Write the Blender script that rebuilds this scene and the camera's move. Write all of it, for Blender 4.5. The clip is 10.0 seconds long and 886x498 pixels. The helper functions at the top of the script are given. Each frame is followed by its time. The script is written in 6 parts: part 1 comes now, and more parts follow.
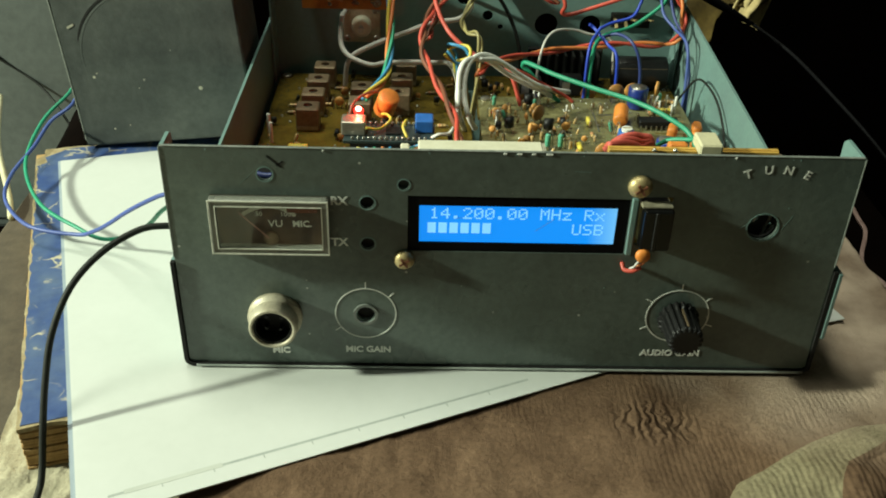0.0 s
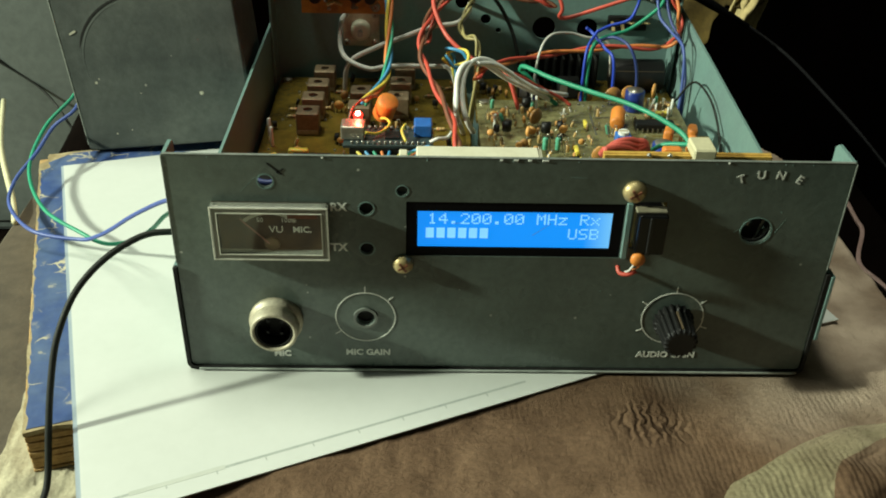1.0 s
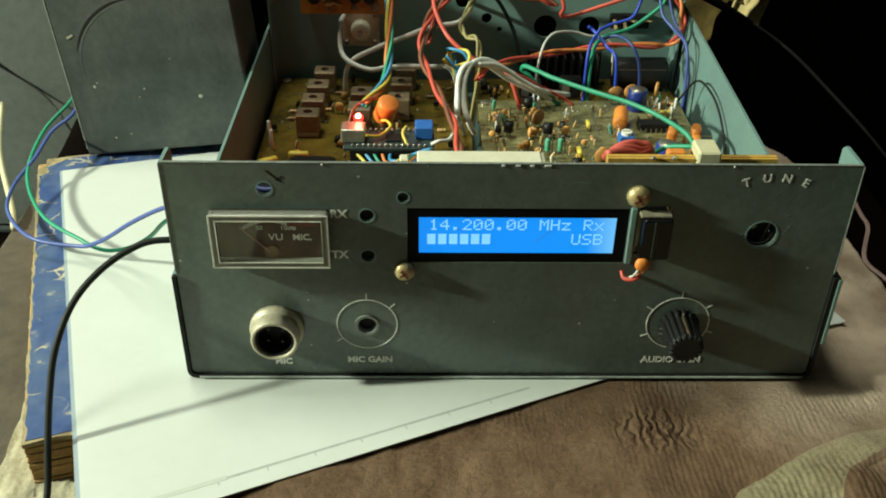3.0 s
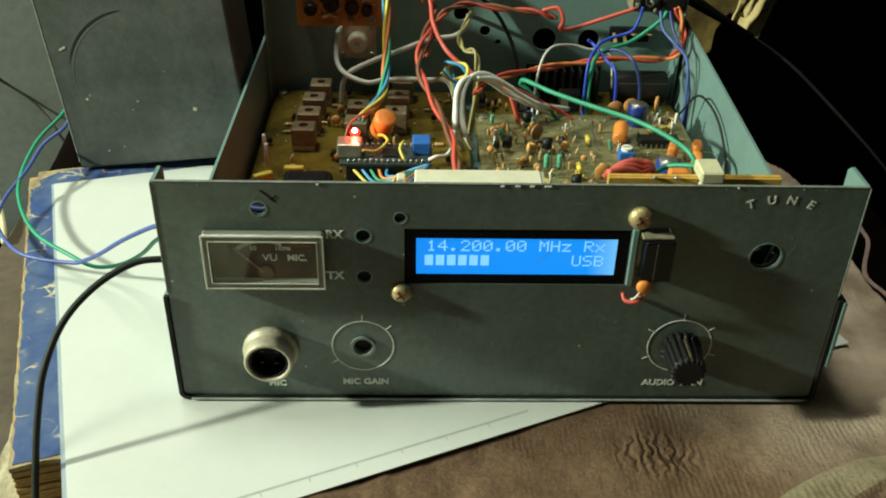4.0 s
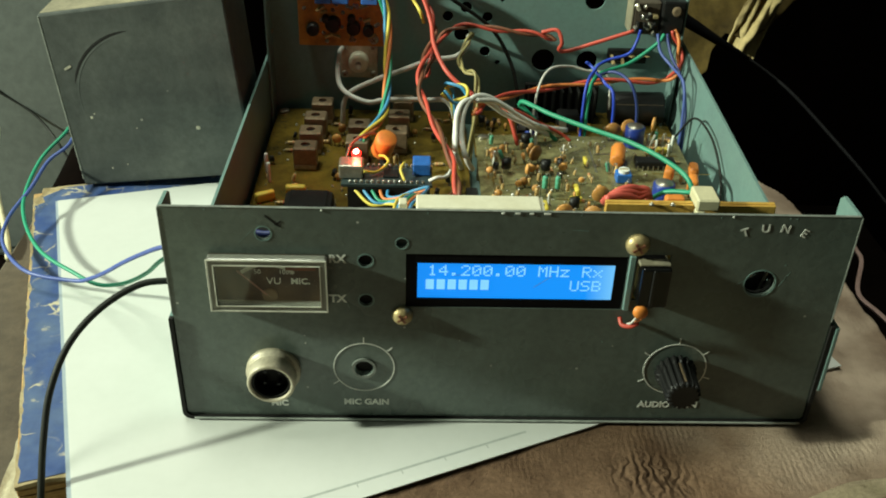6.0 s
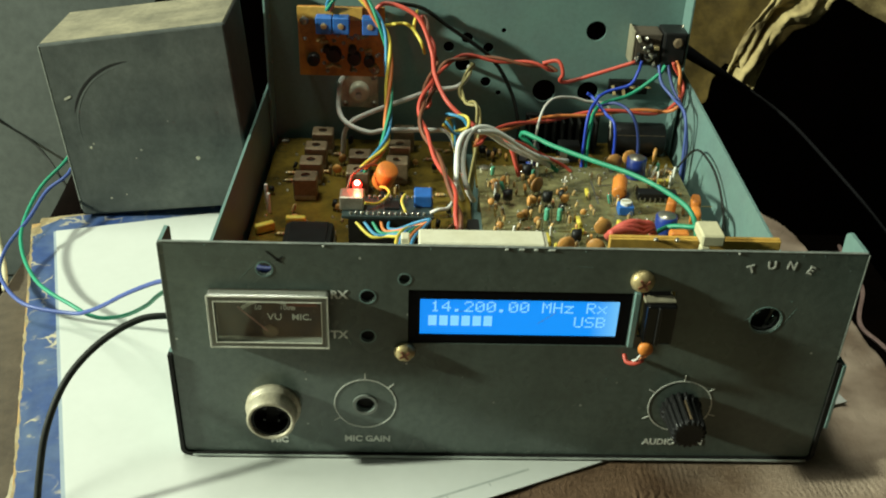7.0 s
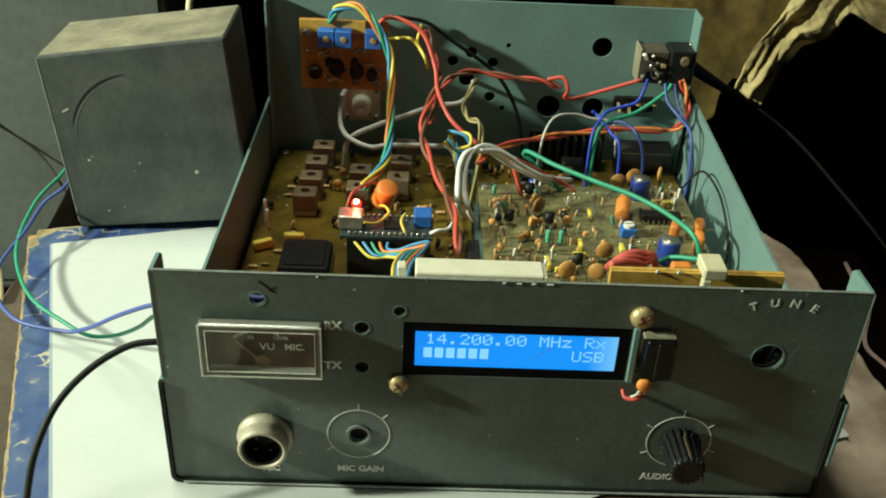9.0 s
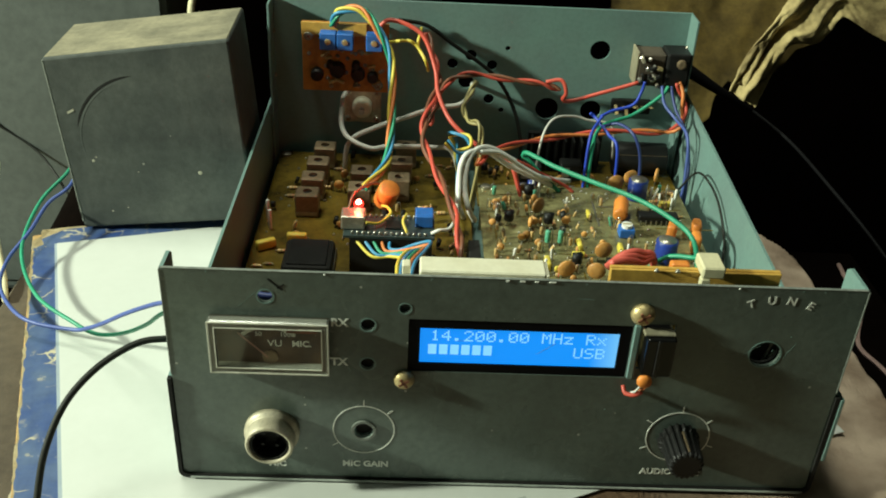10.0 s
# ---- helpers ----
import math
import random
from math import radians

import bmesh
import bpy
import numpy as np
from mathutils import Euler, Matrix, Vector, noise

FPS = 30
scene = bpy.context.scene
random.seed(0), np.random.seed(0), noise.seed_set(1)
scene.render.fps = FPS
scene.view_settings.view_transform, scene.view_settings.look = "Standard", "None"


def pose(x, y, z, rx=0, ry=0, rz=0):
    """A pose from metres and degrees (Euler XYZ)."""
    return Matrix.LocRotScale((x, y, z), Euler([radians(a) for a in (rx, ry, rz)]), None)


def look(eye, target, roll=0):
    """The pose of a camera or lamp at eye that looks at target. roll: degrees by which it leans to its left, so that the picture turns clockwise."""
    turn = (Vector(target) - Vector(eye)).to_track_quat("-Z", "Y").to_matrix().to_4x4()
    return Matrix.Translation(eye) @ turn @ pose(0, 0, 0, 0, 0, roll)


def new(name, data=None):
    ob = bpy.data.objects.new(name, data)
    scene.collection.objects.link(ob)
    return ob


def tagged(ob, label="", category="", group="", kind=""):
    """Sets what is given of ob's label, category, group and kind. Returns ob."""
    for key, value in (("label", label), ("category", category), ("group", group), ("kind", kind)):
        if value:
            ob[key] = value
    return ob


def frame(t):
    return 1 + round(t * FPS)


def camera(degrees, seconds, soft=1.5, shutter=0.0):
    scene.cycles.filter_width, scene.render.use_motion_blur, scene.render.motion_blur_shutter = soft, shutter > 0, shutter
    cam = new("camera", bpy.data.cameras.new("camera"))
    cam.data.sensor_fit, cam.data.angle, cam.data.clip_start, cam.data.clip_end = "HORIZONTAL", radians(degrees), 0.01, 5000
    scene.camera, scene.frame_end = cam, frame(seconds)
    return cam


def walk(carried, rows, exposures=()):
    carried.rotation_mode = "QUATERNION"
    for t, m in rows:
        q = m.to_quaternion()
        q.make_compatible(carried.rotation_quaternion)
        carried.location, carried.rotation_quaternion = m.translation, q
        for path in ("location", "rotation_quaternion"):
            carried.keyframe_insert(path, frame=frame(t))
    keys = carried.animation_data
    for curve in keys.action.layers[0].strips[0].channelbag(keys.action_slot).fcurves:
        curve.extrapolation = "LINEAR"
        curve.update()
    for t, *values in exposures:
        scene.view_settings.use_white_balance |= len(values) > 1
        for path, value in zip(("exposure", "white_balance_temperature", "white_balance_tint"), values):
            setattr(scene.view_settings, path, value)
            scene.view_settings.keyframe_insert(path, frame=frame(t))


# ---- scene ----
cam = camera(49.6, 10.0, soft=1.9, shutter=0.5)
PATH = [
    (0, (-0.031, -0.274, 0.229), (0.022, 1.406, -0.855), 1.9),
    (0.5, (-0.029, -0.275, 0.231), (0.017, 1.404, -0.855), 1.5),
    (1, (-0.03, -0.277, 0.234), (0.02, 1.4, -0.855), 1.6),
    (1.5, (-0.03, -0.277, 0.233), (0.018, 1.403, -0.852), 1.5),
    (2, (-0.028, -0.275, 0.236), (0.009, 1.396, -0.863), 1.2),
    (3.5, (-0.03, -0.268, 0.235), (0.017, 1.402, -0.864), 1.0),
    (4, (-0.03, -0.263, 0.236), (0.022, 1.413, -0.853), 1.4),
    (4.5, (-0.029, -0.261, 0.243), (0.019, 1.413, -0.851), 1.9),
    (5, (-0.03, -0.264, 0.244), (0.02, 1.417, -0.839), 1.9),
    (6.5, (-0.033, -0.265, 0.245), (0.031, 1.422, -0.826), 2.0),
    (7, (-0.034, -0.26, 0.246), (0.033, 1.449, -0.789), 2.2),
    (7.2, (-0.0326, -0.2531, 0.2468), (0.033, 1.46, -0.783), 2.6),
    (7.3, (-0.0323, -0.2444, 0.2492), (0.032, 1.462, -0.791), 2.38),
    (7.4, (-0.0341, -0.2383, 0.2548), (0.039, 1.459, -0.801), 2.5),
    (7.5, (-0.037, -0.236, 0.263), (0.045, 1.45, -0.813), 2.5),
    (7.6, (-0.0356, -0.2406, 0.263), (0.038, 1.452, -0.799), 2.41),
    (7.7, (-0.0315, -0.2459, 0.2581), (0.027, 1.456, -0.79), 2.58),
    (7.8, (-0.0302, -0.2478, 0.2539), (0.024, 1.46, -0.785), 2.6),
    (8, (-0.031, -0.249, 0.251), (0.025, 1.46, -0.786), 3.1),
    (8.5, (-0.028, -0.246, 0.249), (0.016, 1.463, -0.788), 2.7),
    (9, (-0.031, -0.249, 0.253), (0.023, 1.456, -0.791), 2.9),
    (9.5, (-0.033, -0.254, 0.255), (0.027, 1.453, -0.786), 3.1),
    (10, (-0.035, -0.255, 0.255), (0.034, 1.453, -0.784), 3.2),
]
walk(cam, [(t, look(eye, target, roll)) for t, eye, target, roll in PATH])

# ---------------------------------------------------------------- light
world = bpy.data.worlds.new("world")
world.use_nodes = True
world.node_tree.nodes["Background"].inputs[0].default_value = (0.75, 0.85, 0.8, 1)
world.node_tree.nodes["Background"].inputs[1].default_value = 0.015
scene.world = world


def lamp(name, kind, m, power, colour, size):
    d = bpy.data.lights.new(name, kind)
    d.energy, d.color = power, colour
    if kind == "AREA":
        d.shape, d.size, d.size_y = "RECTANGLE", size[0], size[1]
    else:
        d.shadow_soft_size = size
    ob = new(name, d)
    ob.matrix_world = m
    return ob


lamp("bulb_light", "POINT", pose(-1.15, -0.14, 0.53), 108.0, (0.90, 1.0, 0.77), 0.034)
lamp("tube_light", "AREA", look((-0.34, 0.26, 1.42), (0.05, 0.1, 0)), 13.5, (0.94, 1.0, 0.80), (0.5, 0.25))

# ---------------------------------------------------------------- materials


def material(name, colour, rough=0.6, metal=0.0, second=None, scale=30.0, fine=300.0, bump=0.1, amount=0.5, spec=0.5, coat=0.0, vary=0.0):
    """A principled surface with variation at two scales: blotches (scale) and grain (fine), both in 1/m."""
    m = bpy.data.materials.new(name)
    m.use_nodes = True
    nt = m.node_tree
    N, L = nt.nodes, nt.links
    b = N["Principled BSDF"]
    b.inputs["Metallic"].default_value = metal
    b.inputs["Specular IOR Level"].default_value = spec
    b.inputs["Coat Weight"].default_value = coat
    tc = N.new("ShaderNodeTexCoord")
    n1, n2 = N.new("ShaderNodeTexNoise"), N.new("ShaderNodeTexNoise")
    for n, s in ((n1, scale), (n2, fine)):
        n.inputs["Scale"].default_value = s
        n.inputs["Detail"].default_value = 5
        n.inputs["Roughness"].default_value = 0.65
        L.new(tc.outputs["Object"], n.inputs["Vector"])
    ramp = N.new("ShaderNodeValToRGB")
    ramp.color_ramp.elements[0].position, ramp.color_ramp.elements[1].position = 0.35, 0.68
    c2 = second or tuple(c * 0.6 for c in colour)
    ramp.color_ramp.elements[0].color = (*colour, 1)
    ramp.color_ramp.elements[1].color = (*c2, 1)
    L.new(n1.outputs["Fac"], ramp.inputs["Fac"])
    mix = N.new("ShaderNodeMixRGB")
    mix.blend_type = "MULTIPLY"
    mix.inputs["Fac"].default_value = amount
    g = N.new("ShaderNodeValToRGB")
    g.color_ramp.elements[0].position, g.color_ramp.elements[1].position = 0.3, 0.6
    g.color_ramp.elements[0].color = (0.5, 0.5, 0.5, 1)
    L.new(n2.outputs["Fac"], g.inputs["Fac"])
    L.new(ramp.outputs["Color"], mix.inputs["Color1"])
    L.new(g.outputs["Color"], mix.inputs["Color2"])
    out = mix.outputs["Color"]
    if vary:
        info, hsv, mr = N.new("ShaderNodeObjectInfo"), N.new("ShaderNodeHueSaturation"), N.new("ShaderNodeMapRange")
        mr.inputs["To Min"].default_value, mr.inputs["To Max"].default_value = 1 - vary, 1 + vary
        L.new(info.outputs["Random"], mr.inputs["Value"])
        L.new(mr.outputs["Result"], hsv.inputs["Value"])
        L.new(out, hsv.inputs["Color"])
        out = hsv.outputs["Color"]
    L.new(out, b.inputs["Base Color"])
    rr = N.new("ShaderNodeMapRange")
    rr.inputs["To Min"].default_value, rr.inputs["To Max"].default_value = max(0.03, rough - 0.1), min(1, rough + 0.12)
    L.new(n1.outputs["Fac"], rr.inputs["Value"])
    L.new(rr.outputs["Result"], b.inputs["Roughness"])
    if bump:
        bp = N.new("ShaderNodeBump")
        bp.inputs["Strength"].default_value = bump
        bp.inputs["Distance"].default_value = 0.001
        L.new(n2.outputs["Fac"], bp.inputs["Height"])
        L.new(bp.outputs["Normal"], b.inputs["Normal"])
    return m


def glow(name, colour, strength):
    m = bpy.data.materials.new(name)
    m.use_nodes = True
    b = m.node_tree.nodes["Principled BSDF"]
    b.inputs["Base Color"].default_value = (*colour, 1)
    b.inputs["Emission Color"].default_value = (*colour, 1)
    b.inputs["Emission Strength"].default_value = strength
    return m


PAINT = material("grey_green_enamel", (0.155, 0.265, 0.245), 0.42, second=(0.14, 0.215, 0.21), scale=22, fine=420, bump=0.05, amount=0.25)
# The case's enamel again, darkened: the front's shade is in this colour.
PANEL = material("shaded_case_enamel", (0.128, 0.165, 0.145), 0.27, second=(0.058, 0.076, 0.067), scale=11, fine=330, bump=0.1, amount=0.5)
SPEAKER = material("dusty_dark_grey_paint", (0.036, 0.044, 0.042), 0.75, second=(0.082, 0.092, 0.084), scale=34, fine=240, bump=0.2, amount=0.5)
DUST = material("dusty_brown_top", (0.3, 0.27, 0.18), 0.9, second=(0.14, 0.13, 0.09), scale=40, fine=300, bump=0.3, amount=0.4)
PAPER = material("white_paper", (0.57, 0.585, 0.56), 0.6, second=(0.51, 0.53, 0.50), scale=9, fine=200, bump=0.02, amount=0.05)
BLUE_CLOTH = material("blue_cloth", (0.024, 0.06, 0.21), 0.55, second=(0.095, 0.14, 0.235), scale=32, fine=240, amount=0.35)
FRAY = material("frayed_cream_board", (0.42, 0.34, 0.2), 0.9, second=(0.3, 0.22, 0.11), scale=120, fine=600, bump=0.5)
PAGES = material("brown_page_edges", (0.5, 0.32, 0.13), 0.85, second=(0.3, 0.17, 0.06), scale=70, fine=500, bump=0.5)
CREAM_CLOTH = material("pale_cloth", (0.46, 0.42, 0.3), 0.95, second=(0.36, 0.32, 0.22), scale=20, fine=500, bump=0.6, amount=0.5)
WALL = material("grey_plaster", (0.17, 0.185, 0.175), 0.75, second=(0.13, 0.14, 0.135), scale=7, fine=120, bump=0.1)
CONCRETE = material("stained_concrete", (0.42, 0.38, 0.3), 0.9, second=(0.2, 0.17, 0.12), scale=16, fine=150, bump=0.4)
# Dark second tone puts the shade of the lower creases into the colour.
PALE_TAN = material("pale_tan_shade_blotched", (0.62, 0.49, 0.23), 0.9, second=(0.11, 0.07, 0.024), scale=27, fine=300, bump=0.4, amount=0.3)
CABINET = material("grey_cabinet_paint", (0.097, 0.112, 0.108), 0.5, second=(0.064, 0.075, 0.072), scale=9, fine=150, bump=0.06)
# Near-black stands in for the missing light in the space around the bench.
DARK = material("near_black_unlit", (0.0018, 0.0013, 0.001), 0.95, second=(0.004, 0.0022, 0.0017), scale=10, fine=150, spec=0.02)
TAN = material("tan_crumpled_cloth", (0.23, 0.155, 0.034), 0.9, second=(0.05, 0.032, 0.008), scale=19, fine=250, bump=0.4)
BRASS = material("brass", (0.62, 0.5, 0.26), 0.45, 0.6, second=(0.45, 0.34, 0.16), scale=300, fine=900, bump=0.1)
NICKEL = material("aged_nickel", (0.58, 0.53, 0.41), 0.5, 0.25, second=(0.42, 0.37, 0.26), scale=150, fine=700, bump=0.08)
TIN = material("tinned_steel", (0.5, 0.47, 0.4), 0.35, 0.8, second=(0.36, 0.33, 0.27), scale=120, fine=700, bump=0.08, vary=0.2)
SOLDER = material("solder", (0.6, 0.58, 0.52), 0.3, 0.9, scale=300, fine=900)
WHITE_INK = material("white_ink", (0.85, 0.87, 0.8), 0.6, second=(0.72, 0.74, 0.68), scale=250, fine=900, bump=0)
BLACK = material("black_plastic", (0.008, 0.008, 0.008), 0.45, second=(0.013, 0.013, 0.013), scale=120, fine=600, bump=0.08, spec=0.3)
BLACK_MATT = material("black_rubber", (0.012, 0.012, 0.011), 0.7, second=(0.018, 0.018, 0.017), scale=90, fine=500, spec=0.2)
GLOSS_BLACK = material("glossy_black_plastic", (0.004, 0.004, 0.004), 0.2, second=(0.006, 0.006, 0.006), scale=120, fine=600, bump=0.04, spec=0.3)
BEZEL = material("black_bezel", (0.004, 0.004, 0.005), 0.6, scale=200, fine=700, spec=0.1)
IVORY = material("ivory_plastic", (0.72, 0.7, 0.56), 0.4, second=(0.62, 0.59, 0.44), scale=60, fine=500, bump=0.05, amount=0.15)
PCB = material("brown_green_board", (0.18, 0.122, 0.02), 0.22, second=(0.05, 0.035, 0.008), scale=45, fine=400, bump=0.15, amount=0.5)
PCB_GREY = material("tinned_copper_board", (0.31, 0.29, 0.14), 0.25, 0.2, second=(0.12, 0.105, 0.045), scale=85, fine=500, bump=0.25, amount=0.5)
PAXOLIN = material("orange_paxolin", (0.6, 0.25, 0.035), 0.4, second=(0.3, 0.11, 0.015), scale=90, fine=400, bump=0.1)
YELLOW_BOARD = material("yellow_fibre_board", (0.62, 0.38, 0.08), 0.5, second=(0.5, 0.28, 0.05), scale=60, fine=400)
NANO = material("dark_green_board", (0.03, 0.05, 0.05), 0.45, second=(0.02, 0.03, 0.03), scale=200, fine=700)
ORANGE = material("orange_ceramic", (0.78, 0.27, 0.05), 0.45, second=(0.62, 0.19, 0.03), scale=200, fine=800, vary=0.25)
AMBER = material("amber_ceramic", (0.55, 0.29, 0.09), 0.4, second=(0.45, 0.19, 0.035), scale=200, fine=800, vary=0.5)
TANRES = material("tan_resistor", (0.62, 0.43, 0.18), 0.4, second=(0.3, 0.17, 0.06), scale=600, fine=900, vary=0.5)
TRIM_BLUE = material("blue_trimmer", (0.03, 0.16, 0.55), 0.4, second=(0.02, 0.12, 0.42), scale=200, fine=800)
SLEEVE_BLUE = material("blue_capacitor_sleeve", (0.02, 0.05, 0.3), 0.3, second=(0.015, 0.035, 0.2), scale=150, fine=800, vary=0.3)
TEAL = material("green_resistor", (0.1, 0.4, 0.26), 0.45, scale=300, fine=800, vary=0.3)
GREY_CAN = material("grey_can", (0.29, 0.215, 0.135), 0.42, 0.4, second=(0.17, 0.125, 0.078), scale=120, fine=600, vary=0.25)


BARE = material("bare_worn_edge", (0.5, 0.54, 0.5), 0.45, 0.1, second=(0.28, 0.31, 0.29), scale=90, fine=500, bump=0.1)
RUBBED = material("rubbed_enamel", (0.25, 0.27, 0.245), 0.5, second=(0.12, 0.14, 0.125), scale=140, fine=500, bump=0.1)
PINK_TAPE = material("pale_pink_tape", (0.45, 0.3, 0.27), 0.7, second=(0.3, 0.19, 0.17), scale=60, fine=400)
TABLE = material("worn_brown_wood", (0.1, 0.078, 0.052), 0.8, second=(0.05, 0.038, 0.026), scale=30, fine=200, bump=0.4)


def insulation(name, c):
    return material(name, c, 0.45, second=tuple(x * 0.8 for x in c), scale=120, fine=700, bump=0.04, amount=0.15)


W_RED = insulation("red_insulation", (0.6, 0.085, 0.055))
W_BROWN = insulation("brown_insulation", (0.2, 0.075, 0.04))
W_ORANGE = insulation("orange_insulation", (0.7, 0.22, 0.06))
W_YELLOW = insulation("yellow_insulation", (0.72, 0.58, 0.08))
W_GREEN = insulation("green_insulation", (0.02, 0.3, 0.17))
W_BLUE = insulation("blue_insulation", (0.02, 0.06, 0.5))
W_SKY = insulation("light_blue_insulation", (0.05, 0.27, 0.5))
W_WHITE = insulation("white_insulation", (0.82, 0.82, 0.76))
W_GREY = insulation("grey_insulation", (0.66, 0.65, 0.6))
W_BLACK = material("black_insulation", (0.014, 0.016, 0.013), 0.6, scale=120, fine=600, bump=0.05, spec=0.3)
W_DULL = insulation("dull_yellow_insulation", (0.34, 0.29, 0.12))
W_CREAM = insulation("cream_insulation", (0.62, 0.58, 0.38))
W_PALEBLUE = insulation("slate_blue_insulation", (0.06, 0.10, 0.34))
W_DKBLUE = insulation("navy_insulation", (0.03, 0.05, 0.2))


def specked(m, colour, scale, size, share):
    """Sparse pale dust specks over a paint."""
    nt = m.node_tree
    N, L = nt.nodes, nt.links
    b = N["Principled BSDF"]
    old = b.inputs["Base Color"].links[0].from_socket
    tc, vo, lt, sep, gt, mu, mix = (N.new(k) for k in ("ShaderNodeTexCoord", "ShaderNodeTexVoronoi", "ShaderNodeMath", "ShaderNodeSeparateColor", "ShaderNodeMath", "ShaderNodeMath", "ShaderNodeMixRGB"))
    vo.inputs["Scale"].default_value = scale
    L.new(tc.outputs["Object"], vo.inputs["Vector"])
    lt.operation, gt.operation, mu.operation = "LESS_THAN", "GREATER_THAN", "MULTIPLY"
    lt.inputs[1].default_value, gt.inputs[1].default_value = size, 1 - share
    L.new(vo.outputs["Distance"], lt.inputs[0])
    L.new(vo.outputs["Color"], sep.inputs["Color"])
    L.new(sep.outputs["Red"], gt.inputs[0])
    L.new(lt.outputs[0], mu.inputs[0])
    L.new(gt.outputs[0], mu.inputs[1])
    L.new(mu.outputs[0], mix.inputs["Fac"])
    mix.inputs["Color2"].default_value = (*colour, 1)
    L.new(old, mix.inputs["Color1"])
    L.new(mix.outputs["Color"], b.inputs["Base Color"])


specked(PANEL, (0.4, 0.42, 0.38), 260, 0.12, 0.045)
specked(SPEAKER, (0.2, 0.2, 0.17), 190, 0.12, 0.04)


def towel_material(name, colour, second):
    """Ribbed towelling: fine ribs that show in patches, fuzz, and one spot of pulled threads."""
    m = material(name, colour, 0.95, second=second, scale=24, fine=520, bump=0.0, amount=0.6, spec=0.08)
    nt = m.node_tree
    N, L = nt.nodes, nt.links
    tc = N.new("ShaderNodeTexCoord")

    def math_node(op, a, b=None, value=0.5):
        n = N.new("ShaderNodeMath")
        n.operation = op
        L.new(a, n.inputs[0])
        if b is None:
            n.inputs[1].default_value = value
        else:
            L.new(b, n.inputs[1])
        return n.outputs[0]

    def field(kind, scale, **more):
        n = N.new(kind)
        n.inputs["Scale"].default_value = scale
        for key, value in more.items():
            n.inputs[key.replace("_", " ")].default_value = value
        L.new(tc.outputs["Object"], n.inputs["Vector"])
        return n.outputs["Fac"]

    def ranged(a, lo, hi, top=1.0):
        n = N.new("ShaderNodeMapRange")
        n.inputs["From Min"].default_value, n.inputs["From Max"].default_value, n.inputs["To Max"].default_value = lo, hi, top
        L.new(a, n.inputs["Value"])
        return n.outputs["Result"]

    def near(at, far, close, stretch):
        sub, mul, ln = N.new("ShaderNodeVectorMath"), N.new("ShaderNodeVectorMath"), N.new("ShaderNodeVectorMath")
        sub.operation, mul.operation, ln.operation = "SUBTRACT", "MULTIPLY", "LENGTH"
        sub.inputs[1].default_value, mul.inputs[1].default_value = at, stretch
        L.new(tc.outputs["Object"], sub.inputs[0])
        L.new(sub.outputs[0], mul.inputs[0])
        L.new(mul.outputs[0], ln.inputs[0])
        return ranged(ln.outputs["Value"], far, close)

    ribs = field("ShaderNodeTexWave", 150, Distortion=2.8, Detail=2, Detail_Scale=0.8)
    patch = ranged(field("ShaderNodeTexNoise", 26, Detail=3), 0.5, 0.7, 0.16)
    front = math_node("MULTIPLY", near((0.066, -0.047, 0), 0.03, 0.008, (0.8, 1.0, 0)), None, 0.17)
    fold = math_node("MULTIPLY", near((0.100, -0.064, 0.004), 0.03, 0.012, (0.8, 1.1, 0)), None, 0.3)
    where = math_node("MAXIMUM", math_node("MAXIMUM", patch, front), fold)
    fuzz = math_node("MULTIPLY", field("ShaderNodeTexNoise", 420, Detail=6, Roughness=0.75), None, 1.1)
    pulled = math_node("MULTIPLY", field("ShaderNodeTexWave", 85, Distortion=9, Detail=3, Detail_Scale=1.6), near((0.053, -0.026, 0), 0.013, 0.004, (0.75, 1.0, 0)))
    knots = math_node("MULTIPLY", ranged(field("ShaderNodeTexNoise", 75, Detail=4), 0.58, 0.68, 0.6), patch)
    height = math_node("ADD", math_node("ADD", math_node("MULTIPLY", ribs, where), fuzz), math_node("SUBTRACT", math_node("MULTIPLY", pulled, None, 1.7), knots))
    # Missing light beside the case is put into the colour as a paler area.
    light_lift = near((0.165, 0.11, 0), 0.145, 0.085, (1.0, 0.8, 0))
    mottle = math_node("MULTIPLY", light_lift, ranged(field("ShaderNodeTexNoise", 28, Detail=5), 0.25, 0.6))
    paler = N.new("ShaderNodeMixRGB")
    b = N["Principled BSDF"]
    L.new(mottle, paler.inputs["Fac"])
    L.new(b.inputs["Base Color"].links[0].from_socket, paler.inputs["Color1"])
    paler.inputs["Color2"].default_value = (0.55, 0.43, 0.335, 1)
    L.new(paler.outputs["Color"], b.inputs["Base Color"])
    bp = N.new("ShaderNodeBump")
    bp.inputs["Strength"].default_value = 0.7
    bp.inputs["Distance"].default_value = 0.0015
    L.new(height, bp.inputs["Height"])
    L.new(bp.outputs["Normal"], N["Principled BSDF"].inputs["Normal"])
    return m


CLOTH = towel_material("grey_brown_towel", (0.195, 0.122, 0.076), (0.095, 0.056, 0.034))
CLOTH_BACK = towel_material("pale_towel_reverse", (0.27, 0.235, 0.145), (0.17, 0.135, 0.082))


